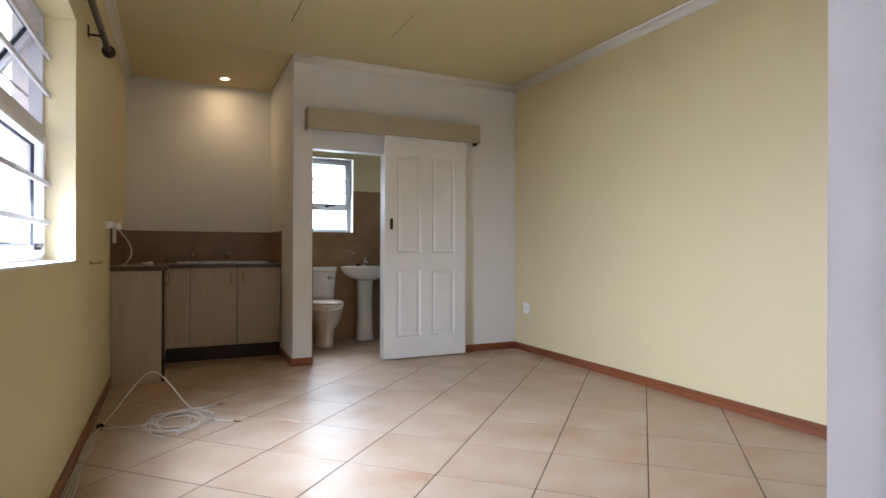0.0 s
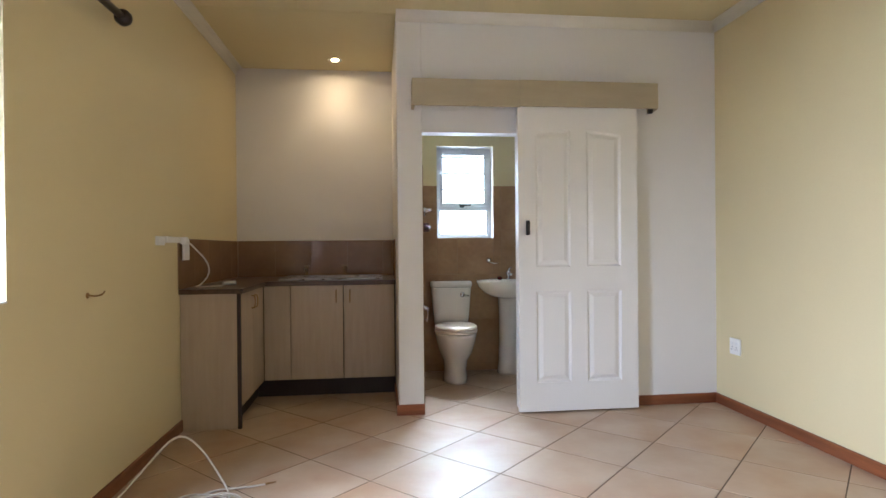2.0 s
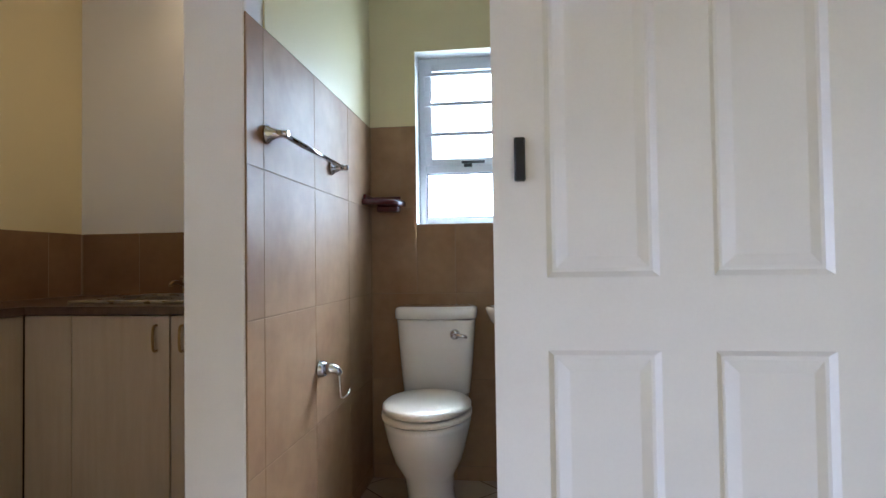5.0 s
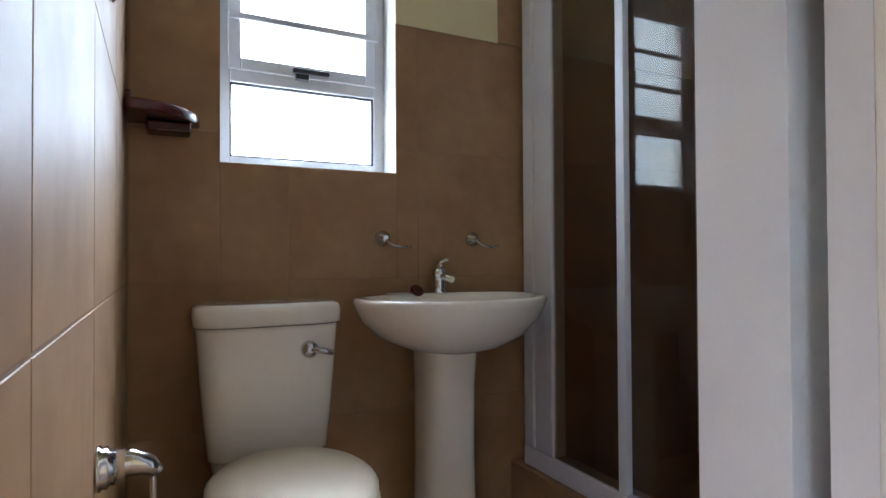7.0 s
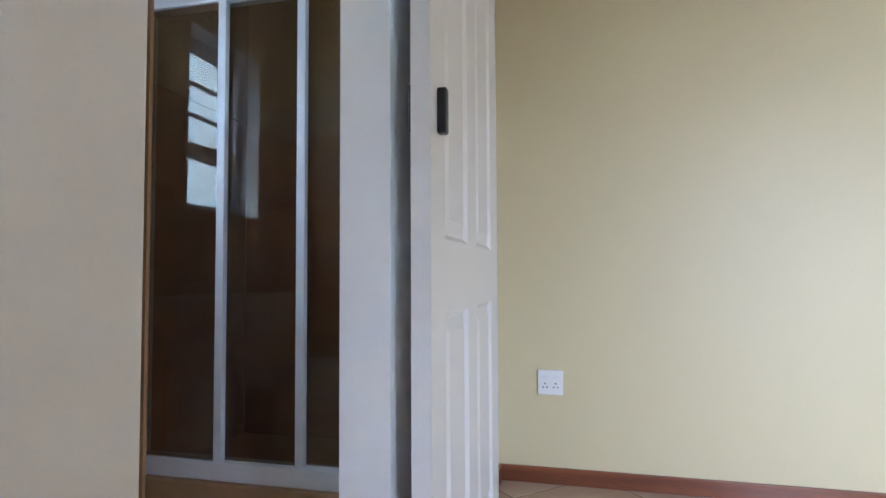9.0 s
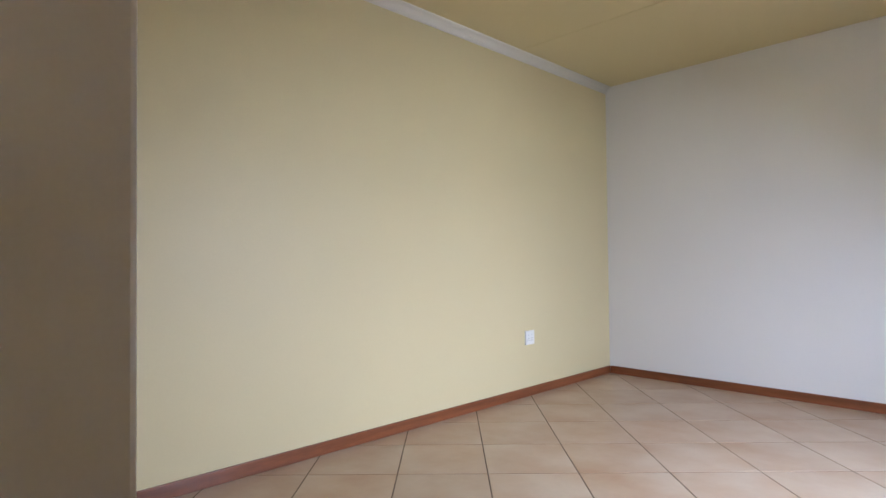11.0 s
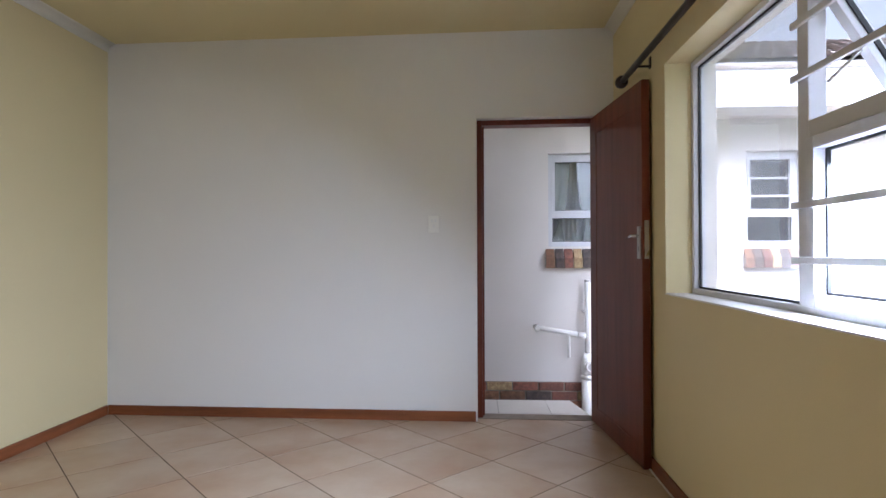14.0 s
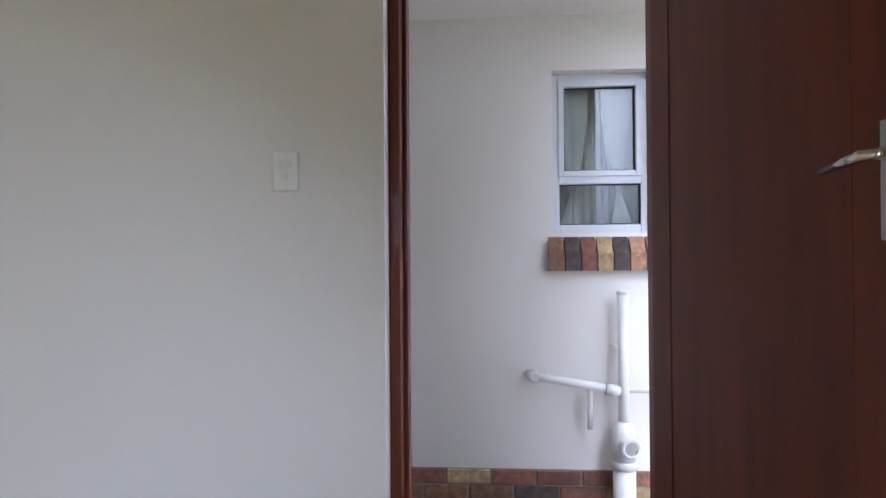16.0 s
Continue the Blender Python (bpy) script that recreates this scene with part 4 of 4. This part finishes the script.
def tile_wall(parent, axis, at, out, a0, a1, z0, z1, s, holes=(), mat=WALLTILE, name="tile", start=None, zstart=None, gap=0.001, thick=0.0018):
    """Square tiles on a wall of constant x or y, cut round the holes."""
    cache = {}
    a = a0 if start is None else start
    cols = []
    while a < a1 - 0.005:
        cols.append((max(a, a0), min(a + s, a1)))
        a += s
    z = z0 if zstart is None else zstart
    rows = []
    while z < z1 - 0.005:
        rows.append((max(z, z0), min(z + s, z1)))
        z += s
    for c0, c1 in cols:
        for r0, r1 in rows:
            pieces = [(c0, c1, r0, r1)]
            for h0, h1, k0, k1 in holes:
                nxt = []
                for p0, p1, q0, q1 in pieces:
                    if p1 <= h0 or p0 >= h1 or q1 <= k0 or q0 >= k1:
                        nxt.append((p0, p1, q0, q1))
                        continue
                    for r in ((p0, min(p1, h0), q0, q1), (max(p0, h1), p1, q0, q1), (max(p0, h0), min(p1, h1), q0, min(q1, k0)), (max(p0, h0), min(p1, h1), max(q0, k1), q1)):
                        if r[1] - r[0] > 0.004 and r[3] - r[2] > 0.004:
                            nxt.append(r)
                pieces = nxt
            for p0, p1, q0, q1 in pieces:
                w, h = round(p1 - p0 - 2 * gap, 4), round(q1 - q0 - 2 * gap, 4)
                if w <= 0 or h <= 0:
                    continue
                if (w, h) not in cache:
                    bm = bmesh.new()
                    f = 0.0015
                    e, d = thick, thick - 0.0015
                    rings = [[(0, 0, 0), (w, 0, 0), (w, 0, h), (0, 0, h)], [(0, d, 0), (w, d, 0), (w, d, h), (0, d, h)], [(f, e, f), (w - f, e, f), (w - f, e, h - f), (f, e, h - f)]]
                    rows_ = [[bm.verts.new(q) for q in r] for r in rings]
                    for u, v in zip(rows_, rows_[1:]):
                        for i in range(4):
                            bm.faces.new((u[i], u[(i + 1) % 4], v[(i + 1) % 4], v[i]))
                    bm.faces.new(rows_[2])
                    bmesh.ops.recalc_face_normals(bm, faces=bm.faces)
                    me = bpy.data.meshes.new(name)
                    bm.to_mesh(me)
                    bm.free()
                    me.materials.append(mat)
                    cache[(w, h)] = me
                ob = new(name, cache[(w, h)])
                if axis == "y":
                    ob.matrix_basis = Matrix.Translation((p0 + gap, at, q0 + gap)) @ Matrix.Diagonal((1, out, 1, 1))
                else:
                    ob.matrix_basis = Matrix.Translation((at, p0 + gap, q0 + gap)) @ Matrix(((0, out, 0, 0), (1, 0, 0, 0), (0, 0, 1, 0), (0, 0, 0, 1)))
                ob.parent = parent


S = 0.395
gn = setting("wall_tiling_north", boxes([(XP, BX0, YK - 0.004, YK, 0, 1.636), (BX1, XR, YK - 0.004, YK, 0, 1.636), (BX0, BX1, YK - 0.004, YK, 0, BZ0)]), WALLGROUT, "brown-beige wall tiles behind toilet and basin")
tile_wall(gn, "y", YK - 0.003, -1, XP + 0.008, XR, 0.0, 1.636, S, [(BX0, BX1, BZ0, 1.7)], zstart=-0.33)
gs = setting("wall_tiling_shower_strip", boxes([(2.915, XR, YK - 0.01, YK - 0.006, 1.636, 2.3)]), WALLGROUT, "tiles running higher beside the shower")
tile_wall(gs, "y", YK - 0.009, -1, 2.915, XR, 1.636, 2.3, S)
gw = setting("wall_tiling_west", box(XP, XP + 0.004, YB, YK - 0.008, 0, 1.636), WALLGROUT, "glossy brown-beige wall tiles beside the doorway")
tile_wall(gw, "x", XP + 0.003, 1, YB, YK - 0.008, 0.0, 1.636, S, zstart=-0.33, start=YB - 0.295)
ge = setting("wall_tiling_east", box(XR - 0.004, XR, YB + 0.11, YK - 0.01, 0, 2.3), WALLGROUT, "brown-beige tiles inside the shower")
tile_wall(ge, "x", XR - 0.003, -1, YB + 0.11, YK - 0.011, 0.12, 2.3, S, zstart=-0.33)
gp = setting("wall_tiling_partition", box(3.075, XR - 0.012, YB + 0.11, YB + 0.114, 0.12, 2.3), WALLGROUT, "brown-beige tiles inside the shower")
tile_wall(gp, "y", YB + 0.113, 1, 3.075, XR - 0.012, 0.12, 2.3, S, zstart=-0.33)
sp = setting("splashback", boxes([(XL, XL + 0.004, 5.02, YK - 0.004, 0.855, 1.16), (XL, XK, YK - 0.004, YK, 0.855, 1.16), (XK - 0.004, XK, 5.72, YK - 0.004, 0.855, 1.16)]), WALLGROUT, "mid-brown tiled splashback round the worktop")
tile_wall(sp, "x", XL + 0.003, 1, 5.02, YK - 0.01, 0.857, 1.162, 0.305, mat=SPLASH, gap=0.0005)
tile_wall(sp, "y", YK - 0.003, -1, XL + 0.01, XK - 0.01, 0.857, 1.162, 0.305, mat=SPLASH, gap=0.0005)
tile_wall(sp, "x", XK - 0.003, -1, 5.72, YK - 0.01, 0.857, 1.162, 0.305, mat=SPLASH, gap=0.0005)

# ---- outside ----
setting("ground", box(-300, 300, -300, 300, -0.6, -0.43), GRASS, "flat green lawn reaching far off")
setting("pavement", boxes([(-6, 6, -0.72, 1.0, -0.44, -0.4), (-6, XL - TH, 1.0, 8, -0.44, -0.4)]), CONCRETE, "pale grey concrete path between the buildings")
land = thing("landing", (0.9, 0.1, -0.4), "pale tiled entrance landing with a clipped corner", "landing", kind="structure")
LPOLY = [(0.476, -0.30), (2.2, -0.30), (2.2, 0.46), (0.33, 0.46)]
bm = loft([[(x, y, z) for x, y in LPOLY] for z in (-0.4, -0.104)])
for f in bm.faces:
    f.smooth = False
part("slab", bm, CONCRETE, land)
for i in range(6):
    for j in range(2):
        x0, y0 = -0.1 + i * 0.4 - 0.02, -0.30 + j * 0.4
        q = clip([(x0 + 0.002, y0 + 0.002), (x0 + 0.398, y0 + 0.002), (x0 + 0.398, y0 + 0.398), (x0 + 0.002, y0 + 0.398)], list(zip(LPOLY, LPOLY[1:] + LPOLY[:1])))
        if len(q) >= 3:
            bm = loft([[(x, y, z) for x, y in q] for z in (-0.104, -0.095)])
            for f in bm.faces:
                f.smooth = False
            part("tile", bm, OUTTILE, land)

NY = -0.70
OW = [(0.079, 0.592), (-1.63, -1.15)]
OWZ0, OWZ1 = 1.19, 2.035
house = thing("neighbour_house", (-1, NY, -0.4), "pinkish-white plastered house with brick plinth and tiled roof", "house", kind="structure")
items, xs = [], [-6.0, OW[1][0], OW[1][1], OW[0][0], OW[0][1], 6.0]
for i in (0, 2, 4):
    items.append((xs[i], xs[i + 1], NY - 0.22, NY, -0.03, 2.32))
for a, b in OW:
    items += [(a, b, NY - 0.22, NY, -0.03, OWZ0), (a, b, NY - 0.22, NY, OWZ1, 2.32)]
part("wall", boxes(items), OUTPLASTER, house)
part("inner_wall", boxes([(-6, 6, NY - 2.6, NY - 2.5, -0.4, 2.4), (-6, -5.9, NY - 2.5, NY - 0.22, -0.4, 2.4), (5.9, 6, NY - 2.5, NY - 0.22, -0.4, 2.4), (-5.9, 5.9, NY - 2.5, NY - 0.22, -0.1, 0.0)]), DARKROOM, house)
part("soffit", box(-6.4, 6.4, NY - 3.0, -0.22, 2.32, 2.35), OUTPLASTER, house, "pale soffit board under the eaves")
part("fascia", box(-6.4, 6.4, -0.22, -0.195, 2.3, 2.66, 0.004), ALU, house, "white fascia board")
roof_turn = Matrix.Translation((0, -0.16, 2.66)) @ Matrix.Rotation(radians(-22), 4, "X")
part("roof_slope", box(-6.5, 6.5, -4.2, 0, -0.06, -0.03, turn=roof_turn), ROOFTILE, house)
rt = bmesh.new()
for j in range(10):
    for i in range(40):
        x0, y1 = -6.4 + i * 0.32, -j * 0.34
        vs = []
        for yy, zz in ((y1, 0.03), (y1 - 0.4, -0.01)):
            for q in range(9):
                vs.append(rt.verts.new(roof_turn @ Vector((x0 + q * 0.04, yy, zz + 0.012 * abs(math.sin(q * math.pi / 8 * 2))))))
        for q in range(8):
            rt.faces.new((vs[q], vs[q + 1], vs[q + 10], vs[q + 9]))
tagged(part("roof_tiles", rt, ROOFTILE, house), kind="stuff")

for a, b in OW:
    ow = part("window", rect_frame_y(NY - 0.12, NY - 0.07, a, b, OWZ0, OWZ1, 0.045), ALU, house, "white-framed window with curtains")
    part("transom", box(a + 0.045, b - 0.045, NY - 0.12, NY - 0.068, 1.45, 1.505, 0.003), ALU, ow)
    part("sash", rect_frame_y(NY - 0.115, NY - 0.06, a + 0.04, b - 0.04, 1.49, OWZ1 - 0.04, 0.03), ALU, ow)
    for z0, z1 in ((OWZ0 + 0.045, 1.45), (1.52, OWZ1 - 0.07)):
        p = part("pane", box(a + 0.045, b - 0.045, NY - 0.1, NY - 0.096, z0, z1), CLEAR, ow)
        p.visible_shadow = False
        part("gasket", rect_frame_y(NY - 0.095, NY - 0.088, a + (0.045 if z0 < 1.4 else 0.07), b - (0.045 if z0 < 1.4 else 0.07), z0, z1, 0.006, 0), BLACKRUBBER, ow)
    if a < -1:
        for z in (1.64, 1.8):
            part("burglar_bar", box(a + 0.05, b - 0.05, NY - 0.084, NY - 0.076, z - 0.01, z + 0.01), ALU, ow)
a, b = OW[0]
for c, s in ((a + 0.13, -1), (b - 0.13, 1)):
    rings = []
    for z, w in ((1.12, 0.085), (1.25, 0.06), (1.36, 0.03), (1.41, 0.016), (1.45, 0.03), (1.6, 0.08), (1.85, 0.12), (2.05, 0.13)):
        rings.append([(c + s * 0.3 * (w - 0.02) + w * math.cos(t_ * math.pi / 12), NY - 0.2 + (0.012 + 0.008 * math.cos(t_ * 2.4)) * math.sin(t_ * math.pi / 12), z) for t_ in range(24)])
    tagged(part("curtain", loft(rings), CURTAIN), "pale grey-green tied-back window curtain", "curtain", "neighbour curtains")
ln = bmesh.new()
k = 60
rows_ = [[ln.verts.new((a + (b - a) * i / k, NY - 0.26 + 0.012 * math.sin(i * 1.3), z)) for i in range(k + 1)] for z in (1.05, 2.1)]
for i in range(k):
    f = ln.faces.new((rows_[0][i], rows_[0][i + 1], rows_[1][i + 1], rows_[1][i]))
    f.smooth = True
bmesh.ops.solidify(ln, geom=ln.faces, thickness=0.002)
tagged(part("net_curtain", ln, NET), "pale net curtain behind the neighbour's window", "curtain")

for a, b in OW:
    n = 7
    w = (b - a + 0.06) / n
    sill = part("brick_sill", box(a - 0.028, b + 0.028, NY - 0.07, NY + 0.042, OWZ0 - 0.19, OWZ0 - 0.1), MORTAR, house, "sloping face-brick window sill")
    prof = [(-0.06, 0.0), (-0.005, -0.008), (0.05, -0.088), (0.055, -0.1), (0.055, -0.188), (-0.06, -0.188)]
    for i in range(n):
        x0 = a - 0.03 + i * w
        bm = loft([[(x, NY + y, OWZ0 - 0.006 + z) for y, z in prof] for x in (x0 + 0.004, x0 + w - 0.004)])
        for f in bm.faces:
            f.smooth = False
        part("brick", bm, BRICKS[(0, 3, 2, 1, 0, 2, 3)[i]], sill)

plinth = part("plinth", box(-6, 6, NY - 0.22, NY + 0.004, -0.42, -0.03), MORTAR, house, "multi-coloured face-brick plinth")
rnd = random.Random(8)
shapes = {}
for j in range(5):
    for i in range(-8, 10):
        x0 = i * 0.232 + (0.116 if j % 2 else 0)
        z1 = -0.034 - j * 0.083
        kk = rnd.choice(BRICKS).name
        if kk not in shapes:
            bm = box(0, 0.221, 0, 0.016, -0.073, 0, 0.004, 1)
            me = bpy.data.meshes.new("brick")
            bm.to_mesh(me)
            bm.free()
            me.materials.append(bpy.data.materials[kk])
            shapes[kk] = me
        ob = new("brick", shapes[kk])
        ob.location = (x0 + rnd.uniform(-0.002, 0.002), NY + rnd.uniform(-0.002, 0.002), z1)
        ob.parent = plinth

# waste pipes
wp = thing("waste_pipe", (0.17, NY + 0.08, -0.4), "white painted plastic waste pipes on the neighbour's wall", "pipe")
PX, PY = 0.265, NY + 0.1
part("stack", tube([(PX, PY, 0.12), (PX, PY, 0.89)], 0.027, 16), PIPE, wp)
part("stack_cap", disc((PX, PY, 0.88), (0, 0, 1), [(0, 0.03), (0.012, 0.03), (0.016, 0.026)], 16), PIPE, wp)
part("lower_pipe", tube([(PX, PY, -0.4), (PX, PY, 0.05)], 0.055, 20), PIPE, wp)
part("collar", disc((PX, PY, 0.02), (0, 0, 1), [(0, 0.062), (0.03, 0.062), (0.04, 0.056)], 20), PIPE, wp)
part("junction", disc((PX, PY, 0.06), (0, 0, 1), [(0, 0.055), (0.06, 0.06), (0.14, 0.055), (0.19, 0.032)], 20), PIPE, wp)
eye = part("inspection_eye", disc((PX - 0.01, PY + 0.03, 0.14), (-0.15, 1, 0), [(0, 0.05), (0.05, 0.05), (0.056, 0.042), (0.05, 0.036)], 20), PIPE, wp)
part("eye_cover", disc((PX - 0.018, PY + 0.08, 0.14), (-0.15, 1, 0), [(0, 0.034), (0.004, 0.032)], 18), STEEL, eye, "grey screwed cover")
part("branch", tube([(0.715, NY + 0.0, 0.465), (0.71, PY - 0.02, 0.465), (0.68, PY, 0.465), (PX, PY, 0.4)], 0.021, 14), PIPE, wp)
part("elbow", disc((0.705, PY - 0.01, 0.467), (0, 1, 0), [(-0.03, 0.028), (0.02, 0.03), (0.028, 0.02)], 16), PIPE, wp)
part("branch_socket", tube([(PX + 0.09, PY, 0.409), (PX + 0.02, PY, 0.402)], 0.027, 14), PIPE, wp)
part("drip_pipe", tube([(PX + 0.16, PY - 0.03, 0.4), (PX + 0.16, PY - 0.03, 0.2)], 0.014, 10), PIPE, wp)
part("thin_pipe", tube([(PX - 0.02, PY, 0.4), (PX - 0.6, PY, 0.4)], 0.01, 10), PIPE, wp)
part("clip", boxes([(PX - 0.034, PX + 0.034, NY, PY + 0.012, 0.6, 0.615)], 0.003), PIPE, wp)

# shrubs behind the bathroom
rnd = random.Random(3)
hb = bmesh.new()
for i in range(2600):
    c = Vector((rnd.uniform(-1, 6), rnd.gauss(9.3, 0.35), 0))
    top_z = 1.75 + 0.35 * math.sin(c.x * 1.7) + 0.2 * math.sin(c.x * 4.1)
    c.z = -0.4 + (top_z + 0.4) * rnd.random() ** 0.7
    d = Vector((rnd.uniform(-1, 1), rnd.uniform(-1, 1), rnd.uniform(-0.6, 1))).normalized()
    u = d.orthogonal().normalized()
    s = rnd.uniform(0.05, 0.11)
    hb.faces.new([hb.verts.new(c + q) for q in (-d * s, u * s * 0.45, d * s, -u * s * 0.45)])
tagged(part("hedge", hb, LEAF), "loose green garden hedge outside the bathroom window", "hedge", kind="stuff")

# ---- floor tiles, laid diagonally ----
FS, GAP, FU, FV = TILE
cache = {}
RIM = [((XL - 0.1, 0.53), (XR + 0.1, 0.53)), ((XR + 0.1, 0.53), (XR + 0.1, YK + 0.1)), ((XR + 0.1, YK + 0.1), (XL - 0.1, YK + 0.1)), ((XL - 0.1, YK + 0.1), (XL - 0.1, 0.53))]
SQ = math.sqrt(0.5)


def slab_mesh(poly):
    cx, cy = sum(p[0] for p in poly) / len(poly), sum(p[1] for p in poly) / len(poly)
    rings = []
    for z, inset in ((-0.012, 0.0), (-0.001, 0.0), (0.0, 0.0012)):
        rings.append([(x + (cx - x) * inset / max(0.02, math.hypot(cx - x, cy - y)), y + (cy - y) * inset / max(0.02, math.hypot(cx - x, cy - y)), z) for x, y in poly])
    bm = loft(rings)
    for f in bm.faces:
        f.smooth = False
    me = bpy.data.meshes.new("floor_tile")
    bm.to_mesh(me)
    bm.free()
    me.materials.append(FLOORTILE)
    return me


h = FS / 2 - GAP / 2
for i in range(-14, 30):
    for j in range(-20, 25):
        u, v = FU + (i + 0.5) * FS, FV + (j + 0.5) * FS
        cx, cy = (u - v) * SQ, (u + v) * SQ
        local = [((a - b) * SQ, (a + b) * SQ) for a, b in ((-h, -h), (h, -h), (h, h), (-h, h))]
        world_poly = [(cx + x, cy + y) for x, y in local]
        q = clip(world_poly, RIM)
        if len(q) < 3:
            continue
        if len(q) == 4 and all(math.dist(s, t_) < 1e-6 for s, t_ in zip(q, world_poly)):
            if "full" not in cache:
                cache["full"] = slab_mesh(local)
            me = cache["full"]
        else:
            area = 0.5 * abs(sum(s[0] * t_[1] - t_[0] * s[1] for s, t_ in zip(q, q[1:] + q[:1])))
            if area < 0.002:
                continue
            me = slab_mesh([(x - cx, y - cy) for x, y in q])
        ob = new("floor_tile", me)
        ob.location = (cx, cy, 0)
        ob.parent = floor
